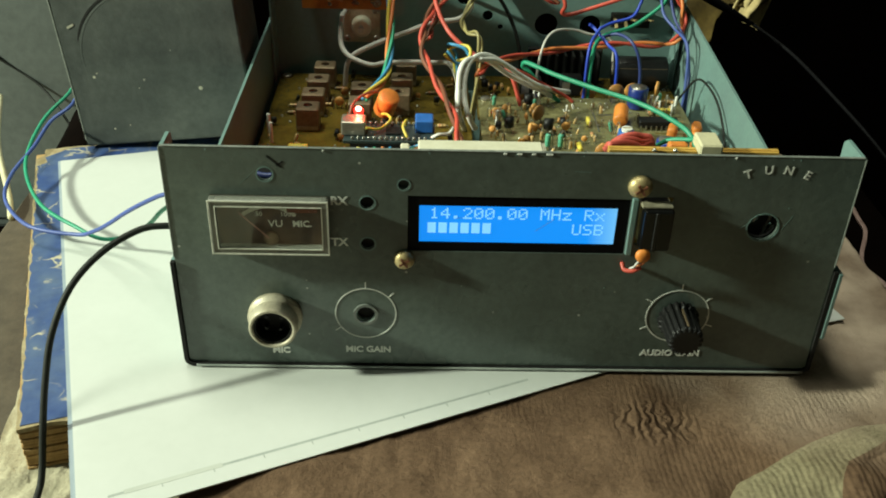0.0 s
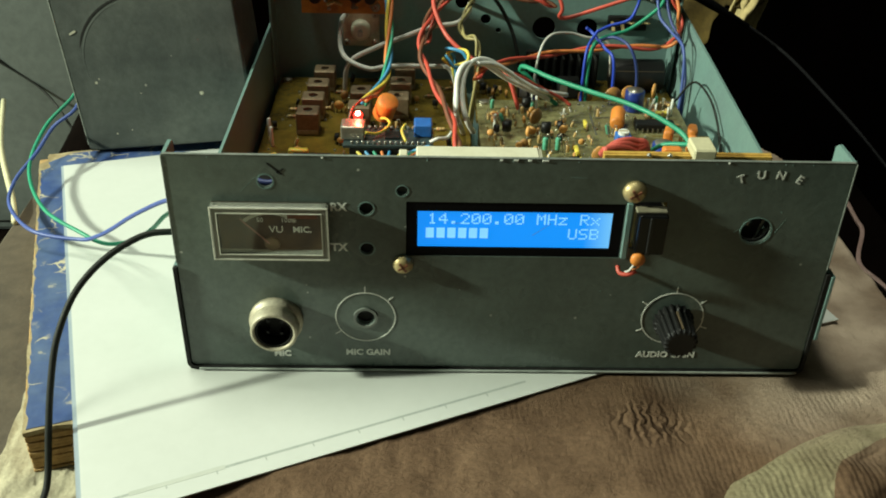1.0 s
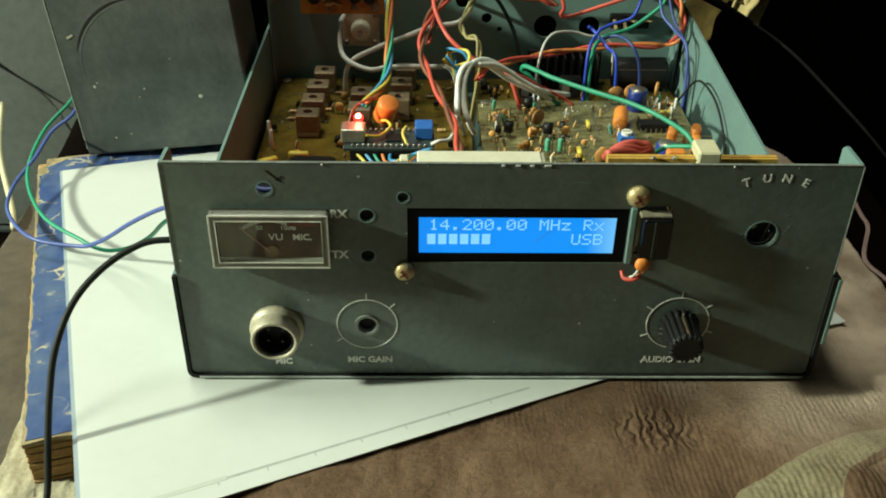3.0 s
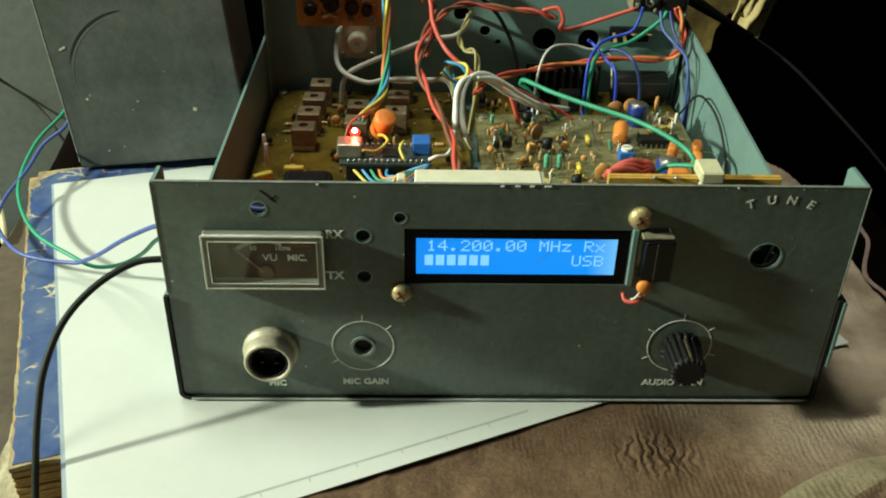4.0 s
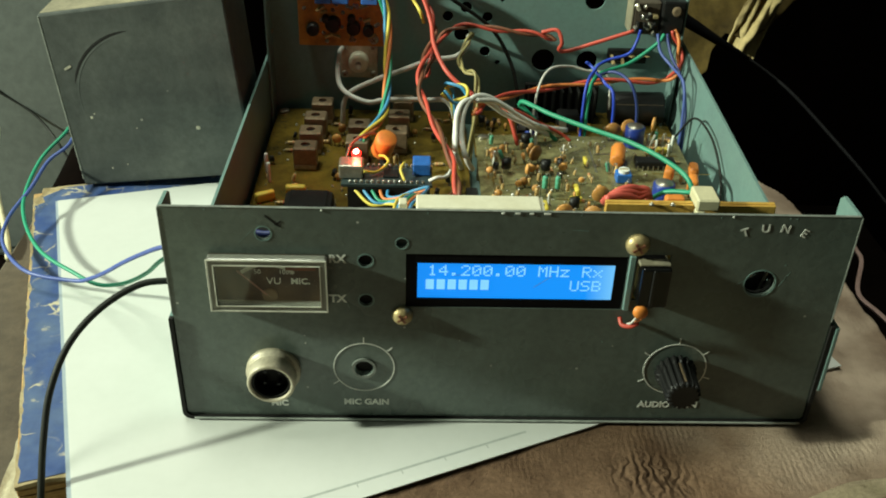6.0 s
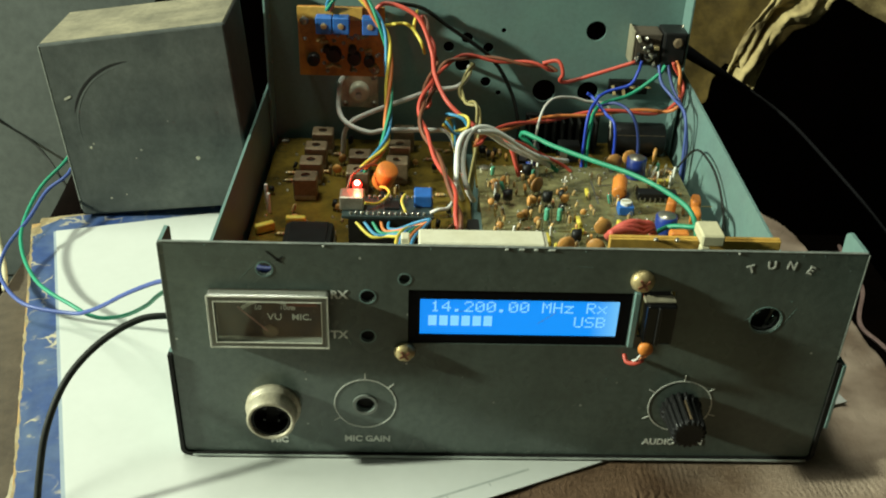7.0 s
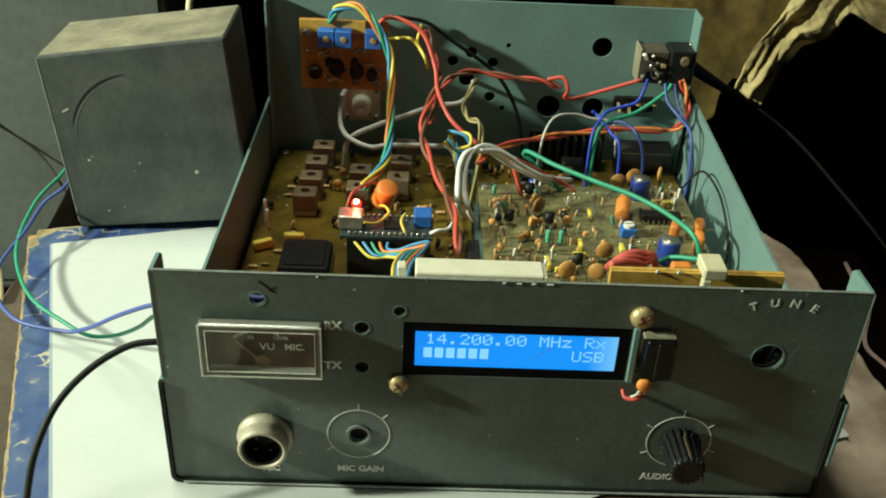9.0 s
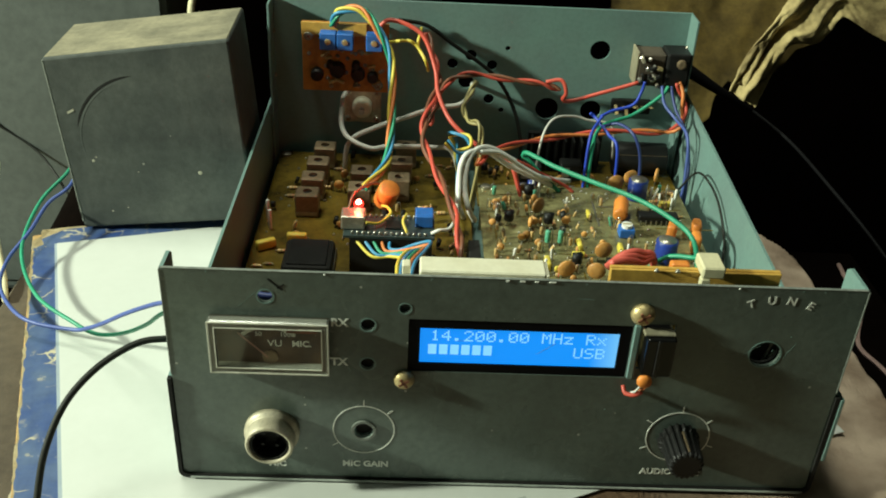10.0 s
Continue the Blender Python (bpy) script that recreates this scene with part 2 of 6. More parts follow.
def worn_cover():
    """Blue book cloth with cream cracks and rubbed patches."""
    m = BLUE_CLOTH
    nt = m.node_tree
    N, L = nt.nodes, nt.links
    b = N["Principled BSDF"]
    old = b.inputs["Base Color"].links[0].from_socket
    tc, warp, vor, n1, n2 = (N.new(k) for k in ("ShaderNodeTexCoord", "ShaderNodeTexNoise", "ShaderNodeTexVoronoi", "ShaderNodeTexNoise", "ShaderNodeTexNoise"))
    mixv = N.new("ShaderNodeMixRGB")
    mixv.inputs["Fac"].default_value = 0.008
    warp.inputs["Scale"].default_value, warp.inputs["Detail"].default_value = 160, 4
    L.new(tc.outputs["Object"], warp.inputs["Vector"])
    L.new(tc.outputs["Object"], mixv.inputs["Color1"])
    L.new(warp.outputs["Color"], mixv.inputs["Color2"])
    vor.feature = "DISTANCE_TO_EDGE"
    vor.inputs["Scale"].default_value = 62
    L.new(mixv.outputs["Color"], vor.inputs["Vector"])
    crack, gate, mul, rub, top = (N.new(k) for k in ("ShaderNodeMapRange", "ShaderNodeMapRange", "ShaderNodeMath", "ShaderNodeMapRange", "ShaderNodeMath"))
    crack.inputs["From Min"].default_value, crack.inputs["From Max"].default_value = 0.034, 0.010
    L.new(vor.outputs["Distance"], crack.inputs["Value"])
    n1.inputs["Scale"].default_value, n1.inputs["Detail"].default_value = 55, 3
    n2.inputs["Scale"].default_value, n2.inputs["Detail"].default_value = 130, 6
    for n in (n1, n2):
        L.new(tc.outputs["Object"], n.inputs["Vector"])
    gate.inputs["From Min"].default_value, gate.inputs["From Max"].default_value = 0.5, 0.64
    L.new(n1.outputs["Fac"], gate.inputs["Value"])
    mul.operation = "MULTIPLY"
    L.new(crack.outputs["Result"], mul.inputs[0])
    L.new(gate.outputs["Result"], mul.inputs[1])
    rub.inputs["From Min"].default_value, rub.inputs["From Max"].default_value = 0.64, 0.76
    L.new(n2.outputs["Fac"], rub.inputs["Value"])
    top.operation = "MAXIMUM"
    L.new(mul.outputs[0], top.inputs[0])
    L.new(rub.outputs["Result"], top.inputs[1])
    mx = N.new("ShaderNodeMixRGB")
    mx.inputs["Color2"].default_value = (0.5, 0.44, 0.3, 1)
    L.new(top.outputs[0], mx.inputs["Fac"])
    L.new(old, mx.inputs["Color1"])
    L.new(mx.outputs["Color"], b.inputs["Base Color"])
    return m


BLUE = worn_cover()


def clear_plastic():
    m = bpy.data.materials.new("clear_plastic")
    m.use_nodes = True
    b = m.node_tree.nodes["Principled BSDF"]
    b.inputs["Base Color"].default_value = (0.9, 0.92, 0.88, 1)
    b.inputs["Transmission Weight"].default_value = 1.0
    b.inputs["Roughness"].default_value = 0.04
    b.inputs["IOR"].default_value = 1.45
    return m


CLEAR = clear_plastic()
ACRYLIC = bpy.data.materials.new("acrylic_rim")
ACRYLIC.use_nodes = True
_b = ACRYLIC.node_tree.nodes["Principled BSDF"]
_b.inputs["Base Color"].default_value = (0.4, 0.41, 0.36, 1)
_b.inputs["Transmission Weight"].default_value = 0.6
_b.inputs["Roughness"].default_value = 0.16
# Pale tone for the meter's print and for highlights drawn on its rim.
METER_PALE = material("pale_print_and_glint", (0.68, 0.67, 0.57), 0.3, second=(0.45, 0.45, 0.38), scale=150, fine=500, bump=0.05)
METER_FACE = material("brown_meter_face", (0.018, 0.012, 0.007), 0.5, second=(0.085, 0.05, 0.022), scale=140, fine=400)

# ---------------------------------------------------------------- helpers


def thing(name, label, category, at=(0, 0, 0), turn=0.0, group="", kind=""):
    ob = new(name)
    ob.empty_display_size = 0.01
    ob.matrix_world = pose(*at, 0, 0, turn)
    return tagged(ob, label, category, group, kind)


def part(name, bm, mat, parent=None, label="", smooth=False):
    me = bpy.data.meshes.new(name)
    bm.normal_update()
    for f in bm.faces:
        f.smooth = smooth
    bm.to_mesh(me)
    bm.free()
    me.materials.append(mat)
    ob = new(name, me)
    ob.parent = parent
    if label:
        ob["label"] = label
    return ob


def box(x0, x1, y0, y1, z0, z1, bevel=0.0, bm=None, seg=1):
    b = bmesh.new()
    bmesh.ops.create_cube(b, size=1)
    for v in b.verts:
        v.co = Vector((x0 + (v.co.x + 0.5) * (x1 - x0), y0 + (v.co.y + 0.5) * (y1 - y0), z0 + (v.co.z + 0.5) * (z1 - z0)))
    if bevel:
        bmesh.ops.bevel(b, geom=list(b.edges), offset=bevel, segments=seg, affect="EDGES", profile=0.5)
    return join(bm, b)


def join(bm, b):
    if bm is None:
        return b
    me = bpy.data.meshes.new("tmp")
    b.to_mesh(me)
    b.free()
    bm.from_mesh(me)
    bpy.data.meshes.remove(me)
    return bm


def moved(b, m):
    bmesh.ops.transform(b, matrix=m, verts=b.verts)
    return b


def cyl(p0, p1, r0, r1=None, seg=16, bm=None, bevel=0.0):
    b = bmesh.new()
    p0, p1 = Vector(p0), Vector(p1)
    d = p1 - p0
    bmesh.ops.create_cone(b, cap_ends=True, segments=seg, radius1=r0, radius2=r0 if r1 is None else r1, depth=d.length)
    if bevel:
        bmesh.ops.bevel(b, geom=[e for e in b.edges if abs(e.verts[0].co.z - e.verts[1].co.z) < 1e-6], offset=bevel, segments=2, affect="EDGES", profile=0.5)
    bmesh.ops.transform(b, matrix=Matrix.Translation((p0 + p1) / 2) @ d.to_track_quat("Z", "Y").to_matrix().to_4x4(), verts=b.verts)
    return join(bm, b)


def cut(bm, cutters):
    """bm with the cutters taken out of it."""
    a, b = bpy.data.meshes.new("a"), bpy.data.meshes.new("b")
    bm.to_mesh(a), cutters.to_mesh(b)
    bm.free(), cutters.free()
    oa, ob = new("a", a), new("b", b)
    mod = oa.modifiers.new("cut", "BOOLEAN")
    mod.object, mod.operation, mod.solver = ob, "DIFFERENCE", "EXACT"
    dg = bpy.context.evaluated_depsgraph_get()
    out = bmesh.new()
    out.from_mesh(oa.evaluated_get(dg).to_mesh())
    bpy.data.objects.remove(oa), bpy.data.objects.remove(ob)
    bpy.data.meshes.remove(a), bpy.data.meshes.remove(b)
    return out




def smooth_line(pts, n):
    """A smooth curve through pts, n steps a span."""
    p = [Vector(q) for q in pts]
    p = [2 * p[0] - p[1]] + p + [2 * p[-1] - p[-2]]
    out = []
    for i in range(1, len(p) - 2):
        a, b, c, d = p[i - 1:i + 3]
        for k in range(n):
            t = k / n
            out.append(0.5 * (2 * b + (c - a) * t + (2 * a - 5 * b + 4 * c - d) * t * t + (3 * b - a - 3 * c + d) * t ** 3))
    return out + [p[-2]]


def tube(line, r, sides=7, taper=None):
    bm = bmesh.new()
    rings, side = [], None
    for i, q in enumerate(line):
        d = (line[min(i + 1, len(line) - 1)] - line[max(i - 1, 0)]).normalized()
        side = d.orthogonal().normalized() if side is None else (side - d * side.dot(d)).normalized()
        up = d.cross(side)
        rr = r if taper is None else r * taper(i / (len(line) - 1))
        rings.append([bm.verts.new(q + (side * math.cos(a) + up * math.sin(a)) * rr) for a in (math.tau * k / sides for k in range(sides))])
    for a, b in zip(rings, rings[1:]):
        for k in range(sides):
            bm.faces.new((a[k], a[(k + 1) % sides], b[(k + 1) % sides], b[k]))
    bm.faces.new(rings[0][::-1])
    bm.faces.new(rings[-1])
    return bm


def wire(name, label, pts, r, mat, n=7, sides=7, group="wires in the radio"):
    return tagged(part(name, tube(smooth_line(pts, n), r, sides), mat, smooth=True), label, "wire", group)


def twisted(name, label, pts, r, mats, turns, n=12, spread=1.1):
    """Several strands wound round one line: one thing with a strand for each part."""
    t = thing(name, label, "wire bundle", pts[0], group="wires in the radio")
    line = smooth_line(pts, n)
    for s, mat in enumerate(mats):
        q, side = [], None
        for i, c in enumerate(line):
            d = (line[min(i + 1, len(line) - 1)] - line[max(i - 1, 0)]).normalized()
            side = d.orthogonal().normalized() if side is None else (side - d * side.dot(d)).normalized()
            a = math.tau * (s / len(mats) + turns * i / (len(line) - 1))
            q.append(c + (side * math.cos(a) + d.cross(side) * math.sin(a)) * r * spread * (1 if len(mats) < 4 else 1.35) - Vector(pts[0]))
        part("strand", tube(q, r, 6), mat, t, mat.name.replace("_", " "), smooth=True)
    return t


def lettering(name, words, size, at, mat, parent=None, bold=0.0, turn=0.0, align="CENTER"):
    """Raised lettering on a face that looks towards -y."""
    c = bpy.data.curves.new(name, "FONT")
    c.body, c.size, c.align_x, c.align_y, c.extrude, c.offset, c.resolution_u = words, size, align, "CENTER", 0.00006, bold, 3
    ob = new(name, c)
    bm = bmesh.new()
    bm.from_mesh(ob.evaluated_get(bpy.context.evaluated_depsgraph_get()).to_mesh())
    bpy.data.objects.remove(ob)
    bpy.data.curves.remove(c)
    moved(bm, pose(*at, 90, 0, 0) @ pose(0, 0, 0, 0, 0, turn))
    return part(name, bm, mat, parent)


def ring(cx, cz, r0, r1, y0, y1, seg=40):
    bm = bmesh.new()
    q = []
    for k in range(seg):
        a = math.tau * k / seg
        q.append([bm.verts.new((cx + r * math.cos(a), y, cz + r * math.sin(a))) for r, y in ((r0, y0), (r1, y0), (r1, y1), (r0, y1))])
    for k in range(seg):
        a, b = q[k], q[(k + 1) % seg]
        for j in range(4):
            bm.faces.new((a[j], b[j], b[(j + 1) % 4], a[(j + 1) % 4]))
    bmesh.ops.recalc_face_normals(bm, faces=bm.faces)
    return bm


def arc_strip(cx, cz, r0, r1, y0, y1, a0, a1, seg=30):
    bm = bmesh.new()
    q = []
    for k in range(seg + 1):
        a = math.radians(a0 + (a1 - a0) * k / seg)
        thin = math.sin(math.pi * k / seg)
        q.append([bm.verts.new((cx + r * math.cos(a), y, cz + r * math.sin(a))) for r, y in ((r0, y1), ((r0 + r1) / 2, y1 + (y0 - y1) * thin), (r1, y1))])
    for a, b in zip(q, q[1:]):
        for j in range(2):
            bm.faces.new((a[j], b[j], b[j + 1], a[j + 1]))
    bmesh.ops.recalc_face_normals(bm, faces=bm.faces)
    return bm


def lathe(profile, at, axis, seg=24, flute=0, depth=0.0):
    """A turned body: profile of (radius, height) along axis from at; flute: the number of grooves, as deep as depth."""
    bm = bmesh.new()
    rows = []
    for r, hgt in profile:
        rows.append([bm.verts.new(((r - (depth if flute and (k * flute * 2 // seg) % 2 and r > depth * 3 else 0)) * math.cos(math.tau * k / seg), (r - (depth if flute and (k * flute * 2 // seg) % 2 and r > depth * 3 else 0)) * math.sin(math.tau * k / seg), hgt)) for k in range(seg)])
    for a, b in zip(rows, rows[1:]):
        for k in range(seg):
            bm.faces.new((a[k], a[(k + 1) % seg], b[(k + 1) % seg], b[k]))
    bm.faces.new(rows[0][::-1])
    bm.faces.new(rows[-1])
    bmesh.ops.recalc_face_normals(bm, faces=bm.faces)
    return moved(bm, Matrix.Translation(at) @ Vector(axis).to_track_quat("Z", "Y").to_matrix().to_4x4())


# ---------------------------------------------------------------- setting
def shell():
    # North and east walls and floor carry the unlit space in near-black colour.
    tagged(part("wall_north", box(-3.1, 2.6, 0.98, 1.08, -0.8, 2.4), DARK), "wall behind the bench, coloured near-black for unlit space", "wall", kind="structure")
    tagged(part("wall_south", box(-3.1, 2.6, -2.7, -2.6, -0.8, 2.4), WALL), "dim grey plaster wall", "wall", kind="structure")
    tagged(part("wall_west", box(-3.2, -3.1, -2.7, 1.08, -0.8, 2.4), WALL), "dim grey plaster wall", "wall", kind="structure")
    tagged(part("wall_east", box(2.6, 2.7, -2.7, 1.08, -0.8, 2.4), DARK), "wall coloured near-black for unlit space", "wall", kind="structure")
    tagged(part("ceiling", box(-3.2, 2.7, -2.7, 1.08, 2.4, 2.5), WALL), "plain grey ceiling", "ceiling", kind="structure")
    tagged(part("floor", box(-3.2, 2.7, -2.7, 1.08, -0.9, -0.8), DARK), "floor coloured near-black for unlit space", "floor", kind="structure")


shell()


def bench(name, label, category, x0, x1, y0, y1, z0, z1, mat):
    """A plain bench: a top on four square legs that reach the floor."""
    t = thing(name, label, category, (x0, y0, -0.8))
    w, d = x1 - x0, y1 - y0
    part("top", box(0, w, 0, d, z0 + 0.8, z1 + 0.8, 0.002), mat, t)
    leg = min(0.04, w / 4, d / 4)
    for a in (0.002, w - leg - 0.002):
        for b in (0.002, d - leg - 0.002):
            part("leg", box(a, a + leg, b, b + leg, 0, z0 + 0.8, 0.001), mat, t)


bench("table", "worn brown wooden bench under a towel", "table", -0.235, 0.16, -0.5, 0.29, -0.06, -0.0225, TABLE)
bench("low_bench", "low bench behind the table, coloured near-black for unlit space", "table", -0.9, 0.2, 0.291, 0.6, -0.25, -0.1505, DARK)
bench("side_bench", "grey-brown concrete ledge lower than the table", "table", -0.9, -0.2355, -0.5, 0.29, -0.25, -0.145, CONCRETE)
# Added support for the tape, coloured near-black like the unlit space.
bench("low_stool", "low stool added under the tape, near-black for unlit space", "stool", 0.255, 0.31, 0.19, 0.38, -0.16, -0.1215, DARK)
tagged(part("tape", tube(smooth_line([(0.292, 0.36, -0.1205), (0.287, 0.315, -0.120), (0.284, 0.295, -0.119), (0.267, 0.257, -0.1195), (0.272, 0.235, -0.120), (0.279, 0.212, -0.1205)], 6), 0.0016, 6), PINK_TAPE), "narrow pale pink tape lying beside the bench", "tape")
cabinet = thing("steel_cabinet", "grey painted steel cabinet standing behind the speaker", "cabinet", (-0.75, 0.33, -0.1502))
part("body", box(0, 0.56, 0.0022, 0.09, 0, 0.65, 0.004, seg=2), CABINET, cabinet)
part("door", box(0.004, 0.556, 0, 0.002, 0.01, 0.64, 0.0008), CABINET, cabinet)


FOLD = ((-0.26, 0.052), (-0.10, 0.064), (-0.066, 0.067), (-0.054, 0.074), (-0.046, 0.088), (-0.039, 0.101), (-0.033, 0.117), (-0.029, 0.140), (-0.026, 0.165))


def crease(y):
    """Where the towel's turned-over corner begins, at a depth y."""
    for (ya, xa), (yb, xb) in zip(FOLD, FOLD[1:]):
        if ya <= y <= yb:
            return xa + (xb - xa) * (y - ya) / (yb - ya)
    return 0.165


def cloth_height(x, y):
    s = min(1, max(0, (x + 0.10 + 0.062 * min(1, max(0, (-0.022 - y) / 0.03))) / 0.06))
    s = s * s * (3 - 2 * s)
    z = -0.018 + 0.0177 * s
    ripple = math.hypot(x - 0.053, (y + 0.027) * 1.3)
    lump = 0.0007 * math.exp(-(ripple / 0.009) ** 2) * math.sin(ripple * 1500 + 3 * math.atan2(y + 0.027, x - 0.053))
    under = min(1, max(0, (-0.004 - y) / 0.03))
    far = 1.0 if x < 0.12 else min(1, 0.3 + (x - 0.12) / 0.03)
    folds = 0.0035 * (noise.noise((x * 22, y * 22, 0)) - 0.1) + 0.0016 * noise.noise((x * 70, y * 70, 2)) + 0.0005 * noise.noise((x * 260, y * 260, 5))
    z += (folds * max(under, 0 if x < 0.125 else far) + lump * min(1, under * 3)) * s - 0.001
    past = ((x + 0.1322) * 0.0758 - (y + 0.075) * 0.1752) / 0.1909
    if y > -0.004 and x < 0.15:
        past = 0
    return min(z, -0.0009 + max(0, past - 0.001) * 0.5)


def towel():
    bm = bmesh.new()
    nx, ny = 300, 330
    vs = []
    for j in range(ny + 1):
        for i in range(nx + 1):
            x, y = -0.105 + 0.365 * i / nx, -0.26 + 0.56 * j / ny
            lim = 0.168 + 0.004 * noise.noise((0, y * 12, 3)) - max(0, y - 0.17) * 0.45
            if x > lim:
                vs.append(bm.verts.new((lim + (x - lim) * 0.12, y, cloth_height(lim, y) - (x - lim) * 3)))
            else:
                vs.append(bm.verts.new((x, y, cloth_height(x, y))))
    for j in range(ny):
        for i in range(nx):
            a = j * (nx + 1) + i
            bm.faces.new((vs[a], vs[a + 1], vs[a + nx + 2], vs[a + nx + 1]))
    t = thing("towel", "grey-brown ribbed towel with a pale turned-over corner under the radio", "towel")
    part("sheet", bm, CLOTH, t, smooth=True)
    # the corner turned over: its ribbed reverse shows, then the brown face again in a rumpled roll
    for name, mat, u0, u1, nu in (("turned_corner", CLOTH_BACK, 0.0, 0.036, 110), ("rumpled_roll", CLOTH, 0.0345, 0.085, 90)):
        bm = bmesh.new()
        rows = []
        for j in range(181):
            y = -0.255 + 0.2285 * j / 180
            x0 = crease(y)
            row = []
            for i in range(nu + 1):
                u = u0 + (u1 - u0) * i / nu
                x = x0 + u + 0.0014 * noise.noise((y * 130, 0, 6)) + 0.0006 * noise.noise((y * 900, 0, 2))
                rise = 0.0042 * (1 - math.exp(-u / 0.0022)) + 0.16 * min(u, 0.034)
                if u > 0.034:
                    rise += 0.0016 * math.sin((u - 0.034) * 160) - 0.09 * (u - 0.034) + 0.0035 * noise.noise((x * 90, y * 90, 4)) * min(1, (u - 0.034) / 0.006)
                else:
                    rise += 0.0003 * noise.noise((x * 500, y * 500, 3)) * min(1, u / 0.002)
                edge = min(1, max(0, (-0.0265 - y) / 0.004))
                z = cloth_height(min(x, 0.16), y) - 0.0008 + rise * edge + 0.0008 * noise.noise((x * 60, y * 60, 8)) + (0.0006 if name[0] == "r" else 0)
                if x > 0.165:
                    z -= (x - 0.165) * 2.5
                row.append(bm.verts.new((x, y, z)))
            rows.append(row)
        for a, b in zip(rows, rows[1:]):
            for i in range(nu):
                bm.faces.new((a[i], a[i + 1], b[i + 1], b[i]))
        part(name, bm, mat, t, "pale ribbed reverse of the towel" if name[0] == "t" else "", smooth=True)


towel()


def pale_cloth():
    bm = bmesh.new()
    nx, ny = 80, 90
    vs = []
    for j in range(ny + 1):
        v = j / ny
        y = -0.3 + 0.345 * v
        left = -0.180 - 0.02 * max(0, v - 0.8) - 0.003 * noise.noise((y * 60, 0, 3)) - 0.06 * max(0, 0.75 - v)
        for i in range(nx + 1):
            x = left + (-0.110 - left) * i / nx
            vs.append(bm.verts.new((x, y, -0.0207 + 0.0030 * abs(noise.noise((x * 90, y * 90, 7))) + 0.0008 * noise.noise((x * 400, y * 400, 2)))))
    for j in range(ny):
        for i in range(nx):
            a = j * (nx + 1) + i
            bm.faces.new((vs[a], vs[a + 1], vs[a + nx + 2], vs[a + nx + 1]))
    tagged(part("cloth", bm, CREAM_CLOTH, smooth=True), "pale crumpled cloth on the bench under the book", "cloth")


pale_cloth()


def shade_lump():
    """A near-black lump added for the shade on the bench behind the book."""
    bm = bmesh.new()
    n = 40
    vs = []
    for j in range(n + 1):
        for i in range(n + 1):
            u, v = i / n, j / n
            dome = math.sin(math.pi * u) ** 0.6 * math.sin(math.pi * v) ** 0.6
            x, y = -0.2335 + 0.045 * u, 0.188 + 0.085 * v
            vs.append(bm.verts.new((x, y, -0.0222 + dome * (0.024 + 0.008 * noise.noise((x * 50, y * 50, 3))))))
    for j in range(n):
        for i in range(n):
            a = j * (n + 1) + i
            bm.faces.new((vs[a], vs[a + 1], vs[a + n + 2], vs[a + n + 1]))
    tagged(part("shade_lump", bm, DARK, smooth=True), "near-black lump added for the shade behind the book", "cloth")


shade_lump()


def drape():
    """A crumpled cloth that hangs behind the bench, with an uneven lower edge and slanting folds."""
    bm = bmesh.new()
    nx, nz = 140, 70
    low = [(0.10, -0.010), (0.160, -0.008), (0.168, -0.003), (0.173, 0.008), (0.183, 0.017), (0.197, 0.014), (0.215, 0.022), (0.232, 0.036), (0.255, 0.042), (0.268, 0.060), (0.285, 0.052), (0.33, 0.038), (0.5, 0.0)]
    grid = []
    for i in range(nx + 1):
        x = 0.1 + 0.15 * i / nx
        for (xa, za), (xb, zb) in zip(low, low[1:]):
            if xa <= x <= xb:
                z0 = za + (zb - za) * (x - xa) / (xb - xa)
        col = []
        for k in range(nz + 1):
            z = z0 + (0.3 - z0) * (k / nz) ** 1.3
            u = (x - 0.75 * (z - 0.02)) * 60
            fold = 0.014 * noise.noise((u * 0.22, z * 9, 1)) + 0.007 * noise.noise((u * 0.6, z * 14, 5)) + 0.002 * noise.noise((x * 90, z * 90, 9))
            col.append(bm.verts.new((x, 0.36 + 0.9 * max(z, -0.02) + fold, z)))
        grid.append(col)
    for i in range(nx):
        for k in range(nz):
            bm.faces.new((grid[i][k], grid[i + 1][k], grid[i + 1][k + 1], grid[i][k + 1]))
    r = bmesh.ops.solidify(bm, geom=list(bm.faces), thickness=0.0015)
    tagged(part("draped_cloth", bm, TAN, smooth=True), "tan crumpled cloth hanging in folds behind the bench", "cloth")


drape()


